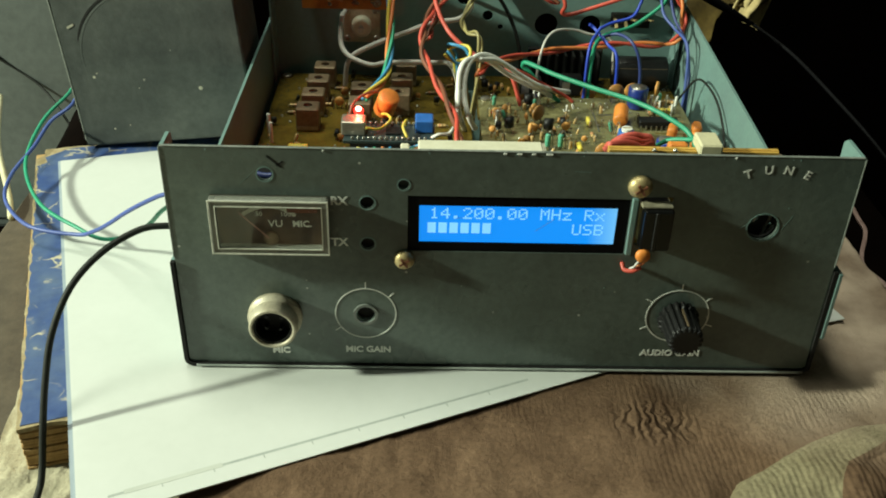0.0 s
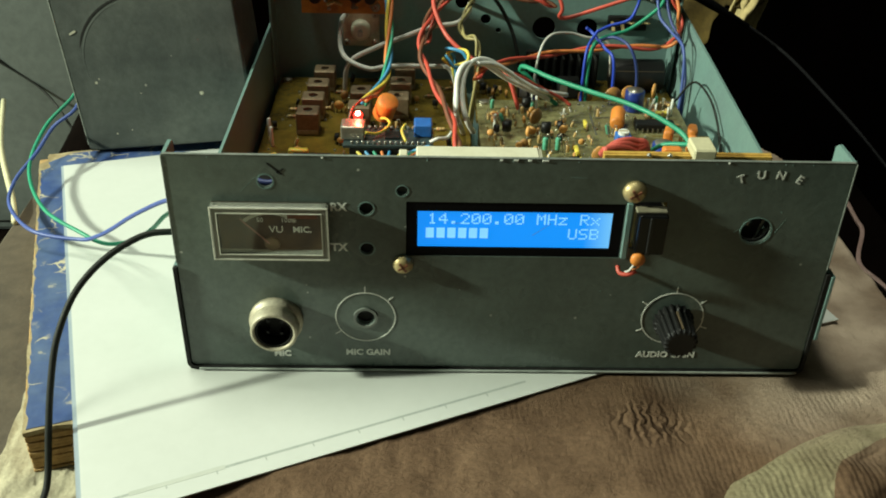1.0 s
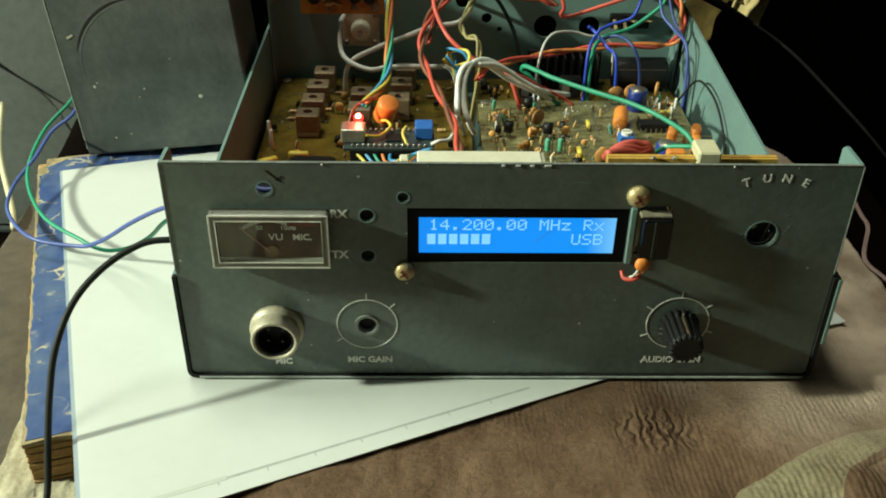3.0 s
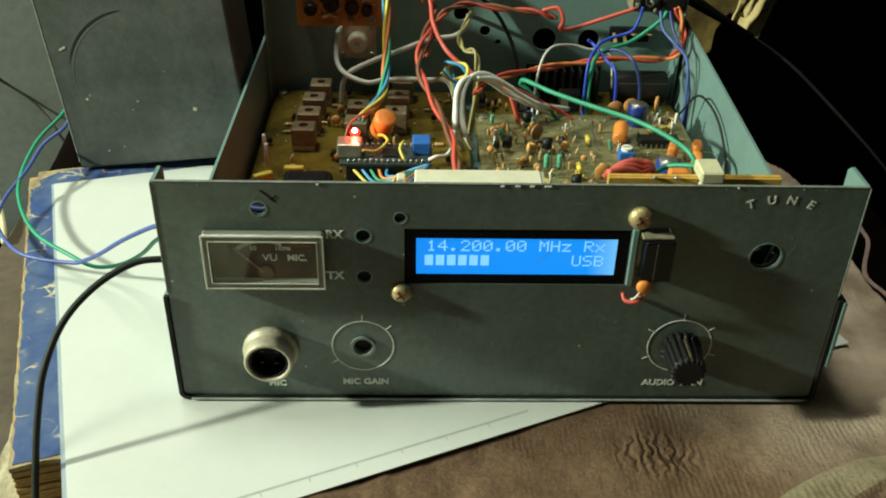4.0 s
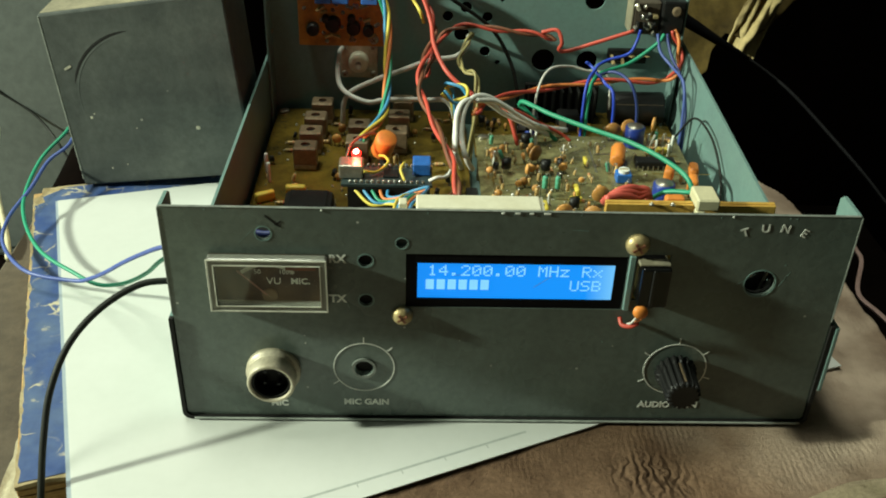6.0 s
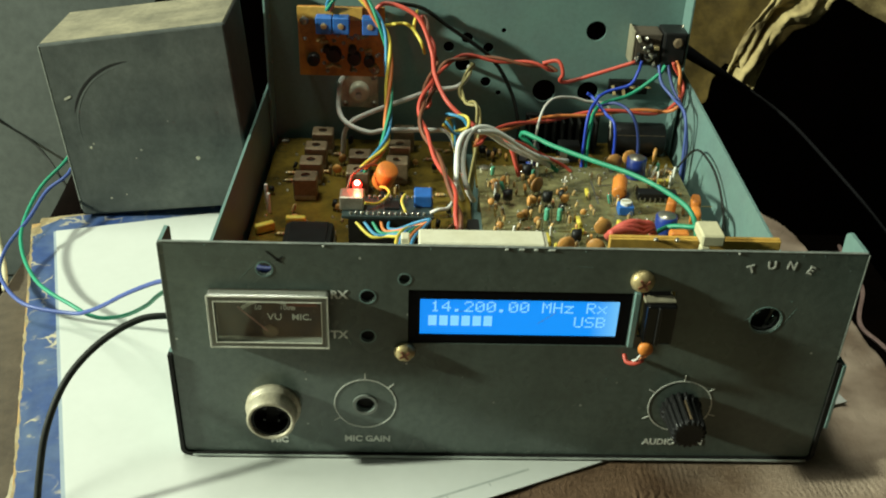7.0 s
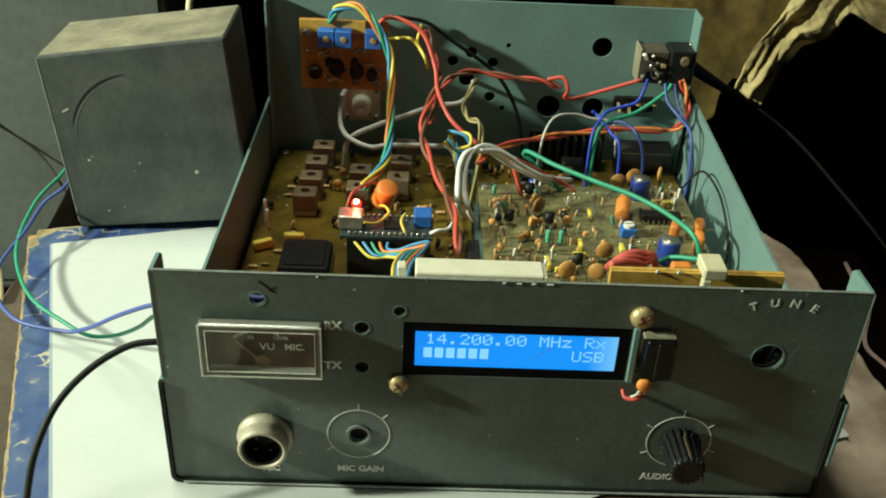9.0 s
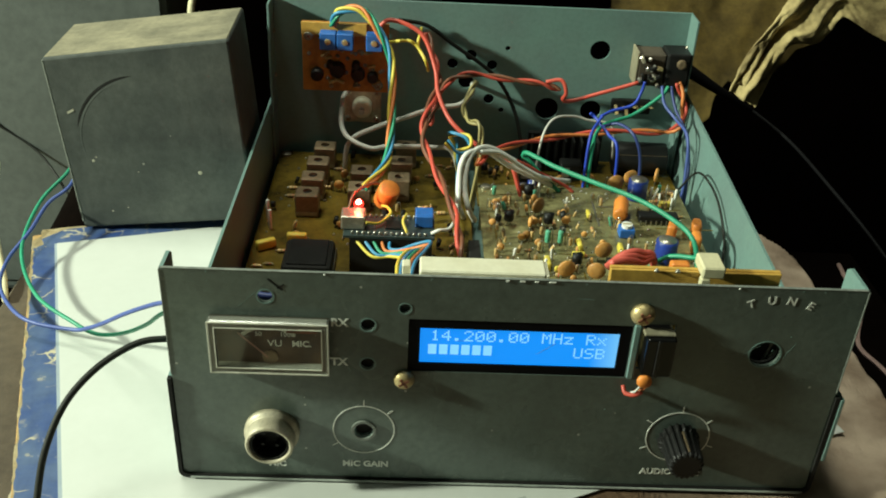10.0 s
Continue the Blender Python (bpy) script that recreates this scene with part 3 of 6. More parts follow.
def crumpled_end():
    """The pale end of the cloth, gathered into slanting creases, with shade in its blotches."""
    upper = smooth_line([(x, 0.385, z) for x, z in [(0.1907, 0.0075), (0.1973, 0.0299), (0.2036, 0.0466), (0.2132, 0.0649), (0.2201, 0.0768), (0.2278, 0.0924), (0.2485, 0.1008), (0.2705, 0.1037), (0.3001, 0.1068)]], 12)
    lower = smooth_line([(x, 0.385, z) for x, z in [(0.2113, -0.0036), (0.2163, 0.0119), (0.2242, 0.0352), (0.2294, 0.0416), (0.2441, 0.0435), (0.251, 0.0535), (0.257, 0.0637), (0.2794, 0.0527), (0.323, 0.0342)]], 12)
    bm = bmesh.new()
    rows = []
    for i, (a, b) in enumerate(zip(upper, lower)):
        row = []
        for k in range(37):
            w = k / 36
            q = a.lerp(b, w) + Vector((-0.0065, 0, 0.003))
            amp = 0.010 * (1 - 0.8 * i / len(upper))
            q.y -= 0.012 + amp * noise.noise((i * 0.025, w * 3.4, 2)) + 0.5 * amp * noise.noise((i * 0.05, w * 8, 4)) + 0.0012 * noise.noise((i * 0.3, w * 16, 9))
            q.y += 0.016 * math.exp(-((w - 0.42 - 0.003 * i) / 0.07) ** 2) * max(0, 1 - abs(i - 22) / 22)
            row.append(bm.verts.new(q))
        rows.append(row)
    for a, b in zip(rows, rows[1:]):
        for k in range(36):
            bm.faces.new((a[k], a[k + 1], b[k + 1], b[k]))
    bmesh.ops.recalc_face_normals(bm, faces=bm.faces)
    bmesh.ops.solidify(bm, geom=list(bm.faces), thickness=0.0007)
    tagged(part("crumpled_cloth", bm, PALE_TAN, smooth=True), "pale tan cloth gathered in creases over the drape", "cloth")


crumpled_end()


def book():
    t = thing("book", "worn blue hardback book with frayed cream edges", "book", (-0.1655, -0.034, 0), 17.0)
    rng = random.Random(4)
    # the cover's board, with a ragged outline
    bm = bmesh.new()
    pts = []
    L, Wd = 0.214, 0.11
    for k in range(60):
        pts.append((0.0012 * rng.random() + (0.004 if k > 57 else 0), L * k / 60))
    for k in range(20):
        pts.append((0.005 + (Wd - 0.005) * k / 20, L - 0.0012 * rng.random()))
    pts += [(Wd, L), (Wd, 0)]
    for k in range(20):
        pts.append((Wd * (1 - k / 20), 0.0015 * rng.random()))
    f = bm.faces.new([bm.verts.new((x, y, -0.0032)) for x, y in pts])
    r = bmesh.ops.extrude_face_region(bm, geom=[f])
    bmesh.ops.translate(bm, verts=[v for v in r["geom"] if isinstance(v, bmesh.types.BMVert)], vec=(0, 0, 0.0018))
    bmesh.ops.recalc_face_normals(bm, faces=bm.faces)
    part("board", bm, FRAY, t, "frayed cream cardboard edge")
    # the blue cloth, worn back from the edge
    bm = bmesh.new()
    pts = [(0.0012 + 0.0011 * noise.noise((k * 0.45, 1, 0)) + 0.0007 * rng.random() + (0.004 if k > 67 else 0), 0.0016 + (L - 0.012) * k / 70) for k in range(71)]
    pts += [(0.016, L - 0.003), (Wd - 0.002, L - 0.004), (Wd - 0.002, 0.004)] + [(Wd * (1 - k / 24), 0.0012 + 0.0012 * rng.random()) for k in range(1, 24)]
    f = bm.faces.new([bm.verts.new((x, y, -0.0015)) for x, y in pts])
    r = bmesh.ops.extrude_face_region(bm, geom=[f])
    bmesh.ops.translate(bm, verts=[v for v in r["geom"] if isinstance(v, bmesh.types.BMVert)], vec=(0, 0, 0.0004))
    bmesh.ops.recalc_face_normals(bm, faces=bm.faces)
    part("cover", bm, BLUE, t, "faded blue cover cloth")
    z = -0.0205
    k = 0
    while z < -0.0034:
        hgt = rng.uniform(0.0012, 0.0028)
        o = rng.uniform(0.0, 0.0009)
        part("page_block", box(rng.uniform(0, 0.0008), Wd - 0.001, o, L - 0.002, z, min(z + hgt, -0.0032), 0.0003), PAGES, t)
        z += hgt
        k += 1


book()


def paper():
    bm = bmesh.new()
    pts = [(-0.211, 0.157), (-0.1322, -0.075), (0.043, 0.0008), (0.142, 0.034), (0.075, 0.24)]
    f = bm.faces.new([bm.verts.new((x, y, -0.0006)) for x, y in pts])
    r = bmesh.ops.extrude_face_region(bm, geom=[f])
    bmesh.ops.translate(bm, verts=[v for v in r["geom"] if isinstance(v, bmesh.types.BMVert)], vec=(0, 0, 0.0005))
    bmesh.ops.recalc_face_normals(bm, faces=bm.faces)
    u = bmesh.new()
    f = u.faces.new([u.verts.new((x, y, -0.00102)) for x, y in ((-0.2124, 0.1574), (-0.1340, -0.0747), (-0.12, -0.069), (0.05, 0.02), (0.05, 0.22))])
    r = bmesh.ops.extrude_face_region(u, geom=[f])
    bmesh.ops.translate(u, verts=[v for v in r["geom"] if isinstance(v, bmesh.types.BMVert)], vec=(0, 0, 0.00034))
    bmesh.ops.recalc_face_normals(u, faces=u.faces)
    tagged(part("tracing_sheet", u, material("blue_grey_tracing_paper", (0.32, 0.37, 0.42), 0.5, second=(0.26, 0.31, 0.36), scale=30, fine=300, bump=0.02, amount=0.1)), "blue-grey translucent sheet under the white paper", "paper")
    t = thing("paper_sheet", "white paper sheet with a ruled line under the radio", "paper", (0, 0, 0))
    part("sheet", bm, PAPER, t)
    # a ruled line with ticks along the front edge
    a, b = Vector((-0.126, -0.0641, 0)), Vector((0.010, -0.0060, 0))
    d = b - a
    ang = math.degrees(math.atan2(d.y, d.x))
    ink = material("pencil_line", (0.3, 0.33, 0.31), 0.7, second=(0.4, 0.43, 0.4), scale=300, fine=900, bump=0, amount=0.1)
    part("ruled_line", moved(box(0, d.length, -0.0005, 0.0005, -0.00009, -0.00006), pose(*a, 0, 0, ang)), ink, t)
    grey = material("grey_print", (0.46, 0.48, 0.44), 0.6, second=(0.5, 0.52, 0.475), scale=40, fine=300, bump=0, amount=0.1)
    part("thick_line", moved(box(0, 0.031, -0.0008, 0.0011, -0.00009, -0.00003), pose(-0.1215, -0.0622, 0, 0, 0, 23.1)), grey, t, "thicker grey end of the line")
    for k in range(1, 9):
        part("tick", moved(box(-0.0002, 0.0002, -0.0022, -0.0006, -0.00009, -0.00006), pose(*(a + d * k / 9), 0, 0, ang)), ink, t)


paper()


def speaker():
    t = thing("loudspeaker", "small dusty dark grey speaker box leaning on paper", "loudspeaker")
    t.matrix_world = pose(-0.2020, 0.1726, 0, -1.0, -4.8, 1.8)
    w, d, hgt = 0.0877, 0.0520, 0.0920
    cx, cz = 0.0415, 0.0462

    def crooked(bm):
        """The box is out of square: its top rises towards one side."""
        for v in bm.verts:
            if v.co.z > hgt * 0.7:
                v.co.z += (v.co.x / w - 0.35) * 0.0046
        return bm

    part("cabinet", crooked(box(0, w, 0, d, 0, hgt, 0.0012, seg=2)), SPEAKER, t)
    part("grille", lathe([(0.036, 0), (0.0345, 0.00004), (0.0325, 0.00004), (0.03, 0.00003), (0.002, 0.00003)], (cx, -0.00002, cz), (0, -1, 0), 48), SPEAKER, t, "round dusty grille")
    part("dust_layer", crooked(box(0.0008, w - 0.0008, 0.0020, d - 0.001, hgt - 0.0004, hgt + 0.0003, 0.0003)), DUST, t, "brown dust on the top")
    part("grille_edge", arc_strip(cx, cz, 0.0312, 0.0326, -0.00018, -0.00001, 75, 215), SPEAKER, t)
    # Black arc paints the soft shadow at the grille's upper edge.
    part("grille_shade_arc", arc_strip(cx, cz, 0.0324, 0.0346, -0.00016, -0.00002, 85, 172), BLACK_MATT, t, "black arc painting the shade at the grille's edge")
    pale = material("pale_chip", (0.5, 0.48, 0.38), 0.8, scale=300, fine=900)
    for x, z, r in ((0.0637, 0.0278, 0.0013), (0.0128, 0.0373, 0.0009), (0.0145, 0.0392, 0.0005), (0.0165, 0.0090, 0.0006), (0.0335, 0.0300, 0.0004), (0.0245, 0.0105, 0.0004)):
        part("paint_chip", lathe([(r, 0), (r * 0.8, 0.0003), (r * 0.3, 0.0004)], (x, 0.0002, z), (0, -1, 0), 9), pale, t)
    part("paint_chip", moved(box(-0.0018, 0.0018, -0.0003, 0.0002, -0.0005, 0.0005), pose(0.0077, 0, 0.0637, 0, -25, 0)), pale, t)
    worn = material("worn_pale_edge", (0.2, 0.215, 0.19), 0.8, second=(0.1, 0.11, 0.1), scale=140, fine=500, bump=0.2)
    part("worn_edge", tube([Vector((0.0004, 0.0004, z)) for z in (0.004, 0.03, 0.06, 0.0895)], 0.0006, 6), worn, t, "paint rubbed pale along the edge")


speaker()

# ---------------------------------------------------------------- the radio
T = 0.0012
XW = 0.1138


def slab(x0, x1, z0, z1, y0, y1, holes, slots=()):
    """An upright plate with round holes (x, z, radius) and slots (x0, x1, z0, z1) through it."""
    bm = box(x0, x1, y0, y1, z0, z1, 0.0002)
    c = None
    for x, z, r in holes:
        c = cyl((x, y0 - 0.003, z), (x, y1 + 0.003, z), r, seg=20, bm=c)
    for a, b, lo, hi in slots:
        c = box(a, b, y0 - 0.003, y1 + 0.003, lo, hi, bm=c)
    return cut(bm, c)


def screw(parent, x, y, z, r, axis=(0, -1, 0), mat=None):
    head = lathe([(r, 0), (r, r * 0.25), (r * 0.8, r * 0.6), (r * 0.4, r * 0.78), (r * 0.06, r * 0.8)], (x, y, z), axis, 20)
    s = part("screw", head, mat or BRASS, parent, smooth=True)
    w = r * 0.11
    d = Vector(axis) * r * 0.72
    q = Vector(axis).to_track_quat("Z", "Y").to_matrix().to_4x4()
    for a in (35, 125):
        part("slot", moved(box(-r * 0.55, r * 0.55, -w, w, 0, r * 0.12), Matrix.Translation(Vector((x, y, z)) + d) @ q @ pose(0, 0, 0, 0, 0, a)), W_BROWN, s)
    return s


def radio():
    t = thing("radio_transceiver", "open homemade radio in a grey-green steel case", "radio")
    # the tray: one bent sheet
    rr = 0.0032
    bend = [(-0.1153 + rr - rr * math.cos(a), 0.0002 + rr - rr * math.sin(a)) for a in (math.pi / 2 * k / 5 for k in range(6))]
    prof = [(-0.1153, 0.0455)] + bend + [(-x, z) for x, z in bend[::-1]] + [(0.1153, 0.0455)]

    def channel(thick, y0, y1):
        """The bent sheet's section, thick metres strong, from y0 to y1."""
        bm = bmesh.new()
        k = (0.1153 - thick) / 0.1153
        inn = [(x * k, 0.0455 if z > 0.045 else z + thick * (1 - min(1, max(0, (z - 0.0002) / rr)))) for x, z in prof]
        rows = [[bm.verts.new((x, y, z)) for x, z in line] for line, y in ((prof, y0), (prof, y1), (inn, y1), (inn, y0))]
        for a, b in zip(rows, rows[1:] + rows[:1]):
            for q in range(len(prof) - 1):
                bm.faces.new((a[q], a[q + 1], b[q + 1], b[q]))
        for q in (0, len(prof) - 1):
            bm.faces.new([r[q] for r in rows])
        bmesh.ops.recalc_face_normals(bm, faces=bm.faces)
        return bm

    bm = channel(0.0012, 0.0009, 0.2535)
    for v in bm.verts:
        # one side is sprung outwards and stands higher at the back
        if v.co.y > 0.2 and v.co.x > 0.1 and v.co.z > 0.04:
            v.co += Vector((0.0035, 0, 0.0095))
    part("tray", bm, PAINT, t)
    part("tray_edge", channel(0.0014, -0.0010, 0.0008), BLACK_MATT, t, "black front edge of the tray")
    part("worn_lip", box(-0.111, 0.1122, -0.0017, -0.0011, 0.0004, 0.0015, 0.0003), BARE, t, "edge rubbed to bare metal")
    part("worn_corner", box(0.1108, 0.1126, -0.0017, -0.0012, 0.0004, 0.0016, 0.0003), TIN, t)
    part("tray_lip", box(0.1156, 0.1171, -0.0012, 0.005, 0.0165, 0.0450, 0.0003), PAINT, t, "bare bent lip of the tray")
    # Black plugs added behind the RX and TX holes so they read dark.
    for z in (0.070, 0.054):
        part("dark_hole_plug", lathe([(0.0035, 0), (0.0035, 0.004), (0.0026, 0.0048)], (-0.048, 0.0062, z), (0, -1, 0), 16), BLACK_MATT, t)

    # front panel
    holes = [(-0.081, 0.080, 0.0025), (-0.048, 0.070, 0.0024), (-0.048, 0.054, 0.0024), (-0.036, 0.077, 0.0019), (0.085, 0.063, 0.0052), (-0.049, 0.0245, 0.0032), (-0.081, 0.0232, 0.007)]
    fp = part("front_panel", slab(-XW, XW, 0.0016, 0.0895, 0.0, T, holes, [(-0.0345, 0.0395, 0.0512, 0.0728), (0.0425, 0.0535, 0.0552, 0.0738)]), PANEL, t, "front panel in the case's enamel, darkened for its shade")
    for s, dep, nm in ((-1, 0.0125, "flange"), (1, 0.016, "flange")):
        bm = bmesh.new()
        x0, x1 = s * XW, s * (XW - T)
        for x in (x0, x1):
            bm.faces.new([bm.verts.new((x, y, z)) for y, z in ((T, 0.0018), (dep, 0.006), (dep, 0.0875), (dep - 0.002, 0.0893), (T, 0.0893))])
        v = list(bm.verts)
        for k in range(5):
            bm.faces.new((v[k], v[(k + 1) % 5], v[5 + (k + 1) % 5], v[5 + k]))
        bmesh.ops.recalc_face_normals(bm, faces=bm.faces)
        part(nm, bm, PAINT, t)
    # bare rims round the holes
    for x, z, r in holes[:6]:
        part("hole_rim", ring(x + 0.0002, z - 0.0002, r, r + 0.00045, -0.00012, 0.0001, 28), PAINT, fp)
    for k, (x, z, ln, a) in enumerate(((-0.0775, 0.0845, 0.0062, -42), (-0.0758, 0.0838, 0.0026, 35))):
        part("scribble", moved(box(-ln / 2, ln / 2, -0.00015, 0.0001, -0.0003, 0.0003), pose(x, 0, z, 0, -a, 0)), BLACK_MATT, fp)

    rng = random.Random(17)
    for k in range(26):
        r = rng.uniform(0.0001, 0.00035)
        part("paint_chip", lathe([(r, 0), (r * 0.6, 0.00008)], (rng.uniform(-0.11, 0.11), -0.00002, rng.choice((rng.uniform(0.004, 0.086), 0.0885))), (0, -1, 0), 6), PAINT, fp)
    for k in range(7):
        x, z, ln = rng.uniform(-0.1, 0.1), rng.uniform(0.03, 0.085), rng.uniform(0.002, 0.008)
        part("scratch", moved(box(0, ln, -0.00004, 0.00002, -0.00007, 0.00007), pose(x, 0, z, 0, rng.uniform(-70, 70), 0)), PAINT, fp)
    # paint rubbed pale along the panel's edges, with their highlight in the colour
    part("rubbed_lit_edge", box(-XW + 0.0006, XW - 0.0006, -0.0002, 0.0009, 0.0893, 0.0897, 0.00015), RUBBED, fp, "rubbed pale upper edge with its highlight in the colour")
    part("rubbed_lit_edge", box(-XW - 0.0002, -XW + 0.0003, -0.0002, 0.0009, 0.047, 0.0890, 0.00012), RUBBED, fp)
    part("rubbed_lit_edge", box(XW - 0.0003, XW + 0.0002, -0.0002, 0.0009, 0.047, 0.0890, 0.00012), RUBBED, fp)
    for x, w in ((-0.004, 0.0011), (0.0005, 0.0016), (0.0052, 0.0013), (0.0098, 0.0022), (-0.062, 0.0007), (0.071, 0.0006)):
        part("paint_chip", box(x, x + w, -0.00035, 0.0004, 0.0886, 0.0892, 0.0001), WHITE_INK, fp)
    # lettering
    for words, size, x, z in (("RX", 0.0043, -0.0572, 0.0703), ("TX", 0.0043, -0.0574, 0.0543), ("MIC", 0.0036, -0.0798, 0.0074), ("MIC GAIN", 0.0037, -0.0483, 0.0083), ("AUDIO GAIN", 0.0037, 0.0622, 0.0083)):
        lettering("lettering", words, size, (x, -0.0001, z), WHITE_INK, fp, 0.00013)
    for k, ch in enumerate("TUNE"):
        lettering("lettering", ch, 0.0042, (0.0763 + 0.0065 * k, -0.0001, 0.0833 + (0.0012 if k in (1, 2) else -0.0004)), WHITE_INK, fp, 0.00009, (22, 6, -10, -24)[k])
    for cx, cz, r, angs in ((-0.049, 0.0245, 0.0107, (215, 90, 42)), (0.0622, 0.0252, 0.0112, (205, 148, 90, 36, -18))):
        part("dial_ring", ring(cx, cz, r - 0.0002, r + 0.0002, -0.00014, 0.0, 64), WHITE_INK, fp)
        for a in angs:
            part("dial_tick", moved(box(r + 0.0003, r + 0.0027, -0.00014, 0.0, -0.0002, 0.0002), pose(cx, 0, cz, 0, -a, 0)), WHITE_INK, fp)

    # panel meter, built round its own left lower corner
    ox, oz = 0.0011, -0.0003
    m = part("panel_meter", box(-0.1003 + ox, -0.0617 + ox, -0.0002, 0.0, 0.0521 + oz, 0.0723 + oz), METER_FACE, t, "panel meter under a clear window")
    part("meter_body", box(-0.0985 + ox, -0.064 + ox, T + 0.0001, 0.019, 0.0525, 0.0735, 0.001), BLACK_MATT, m, "black plastic body behind the panel")
    fr = box(-0.1006 + ox, -0.0614 + ox, -0.0042, -0.0003, 0.0518 + oz, 0.0726 + oz, 0.0008, seg=2)
    part("rim", cut(fr, box(-0.0983 + ox, -0.0637 + ox, -0.006, 0.002, 0.0538 + oz, 0.0706 + oz)), ACRYLIC, m, "clear acrylic rim")
    # Pale frames and top bar stand in for highlights on the acrylic.
    for a, b in ((0.0, 0.0005), (0.0021, 0.0003)):
        fr = box(-0.1006 + a + ox, -0.0614 - a + ox, -0.0046, -0.0042, 0.0518 + a + oz, 0.0726 - a + oz, 0.00015)
        part("rim_highlight", cut(fr, box(-0.1006 + a + b + ox, -0.0614 - a - b + ox, -0.006, 0.002, 0.0518 + a + b + oz, 0.0726 - a - b + oz)), METER_PALE, m, "pale line for the acrylic's edge highlight")
    part("rim_top", box(-0.0985 + ox, -0.0635 + ox, -0.0040, -0.0005, 0.0708 + oz, 0.0716 + oz, 0.0002), METER_PALE, m, "pale bar for the lit upper edge of the window")
    win = part("window", box(-0.0984 + ox, -0.0636 + ox, -0.0036, -0.0032, 0.0537 + oz, 0.0707 + oz), CLEAR, m)
    win.visible_shadow = False
    part("scale_bar", moved(box(-0.0155, 0.004, 0, 0.0001, -0.0006, 0.0006), pose(-0.0812 + ox, -0.0005, 0.0685 + oz, 0, 1, 0)), METER_PALE, m)
    part("red_zone", box(-0.0755 + ox, -0.0655 + ox, -0.0005, -0.0003, 0.0662 + oz, 0.0692 + oz), material("orange_red_ink", (0.28, 0.07, 0.025), 0.6, second=(0.12, 0.03, 0.01), scale=160, fine=500, bump=0), m)
    lettering("lettering", "50", 0.0024, (-0.0848 + ox, -0.0004, 0.0655 + oz), WHITE_INK, m)
    lettering("lettering", "100%", 0.0024, (-0.0752 + ox, -0.0004, 0.0655 + oz), WHITE_INK, m)
    lettering("lettering", "VU", 0.0038, (-0.0795 + ox, -0.0004, 0.0618 + oz), WHITE_INK, m)
    lettering("lettering", "MIC.", 0.0033, (-0.0707 + ox, -0.0004, 0.0618 + oz), WHITE_INK, m, 0.00008)
    part("scale_arc", arc_strip(-0.0815 + ox, 0.0555 + oz, 0.0122, 0.0136, -0.0006, -0.0004, 48, 132), METER_PALE, m, "pale printed scale arc")
    part("pivot", lathe([(0.0027, 0), (0.0025, 0.0006), (0.0008, 0.0009)], (-0.0812 + ox, -0.0003, 0.0562 + oz), (0, -1, 0), 20), GREY_CAN, m, "dull brown pivot cap")
    part("needle", moved(box(-0.0068, 0.0068, 0, 0.0002, -0.00028, 0.00028), pose(-0.0866 + ox, -0.0012, 0.0614 + oz, 0, 46, 0)), material("red_needle", (0.4, 0.2, 0.16), 0.5, scale=200, fine=600), m)

    # display
    d = part("display", slab(-0.0390, 0.0420, 0.0450, 0.0812, 0.0016, 0.0030, [(-0.0355, 0.048, 0.001)]), NANO, t, "blue backlit character display")
    part("bezel", cut(box(-0.0352, 0.0393, 0.0004, 0.0014, 0.0505, 0.0736, 0.0002), box(-0.0306, 0.0356, -0.001, 0.003, 0.0546, 0.0690)), BEZEL, d, "black metal bezel")
    blue = bpy.data.materials.new("lcd_blue")
    blue.use_nodes = True
    nt = blue.node_tree
    bs = nt.nodes["Principled BSDF"]
    bs.inputs["Base Color"].default_value = (0.01, 0.08, 0.4, 1)
    bs.inputs["Roughness"].default_value = 0.25
    # the backlight is stronger towards its lamp end
    tc, sx, rp = nt.nodes.new("ShaderNodeTexCoord"), nt.nodes.new("ShaderNodeSeparateXYZ"), nt.nodes.new("ShaderNodeValToRGB")
    nt.links.new(tc.outputs["Generated"], sx.inputs[0])
    nt.links.new(sx.outputs["X"], rp.inputs[0])
    els = rp.color_ramp.elements
    els[0].position, els[0].color = 0.0, (0.004, 0.29, 1.0, 1)
    els[1].position, els[1].color = 1.0, (0.18, 0.6, 1.0, 1)
    e = els.new(0.86)
    e.color = (0.003, 0.31, 1.0, 1)
    nt.links.new(rp.outputs[0], bs.inputs["Emission Color"])
    bs.inputs["Emission Strength"].default_value = 0.9
    part("screen", box(-0.0308, 0.0358, 0.0010, 0.0013, 0.0544, 0.0692), blue, d, "glowing blue screen")
    lit = glow("lcd_characters", (0.2, 0.55, 1.0), 0.95)
    glyph = {"1": (4, 12, 4, 4, 4, 4, 14), "4": (2, 6, 10, 18, 31, 2, 2), ".": (0, 0, 0, 0, 0, 12, 12), "2": (14, 17, 1, 2, 4, 8, 31), "0": (14, 17, 19, 21, 25, 17, 14),
             "M": (17, 27, 21, 21, 17, 17, 17), "H": (17, 17, 17, 31, 17, 17, 17), "z": (0, 0, 31, 2, 4, 8, 31), "R": (30, 17, 17, 30, 20, 18, 17), "x": (0, 0, 17, 10, 4, 10, 17),
             "U": (17, 17, 17, 17, 17, 17, 14), "S": (15, 16, 16, 14, 1, 1, 30), "B": (30, 17, 17, 30, 17, 17, 30)}
    pitch, dot = 0.0037, 0.00062

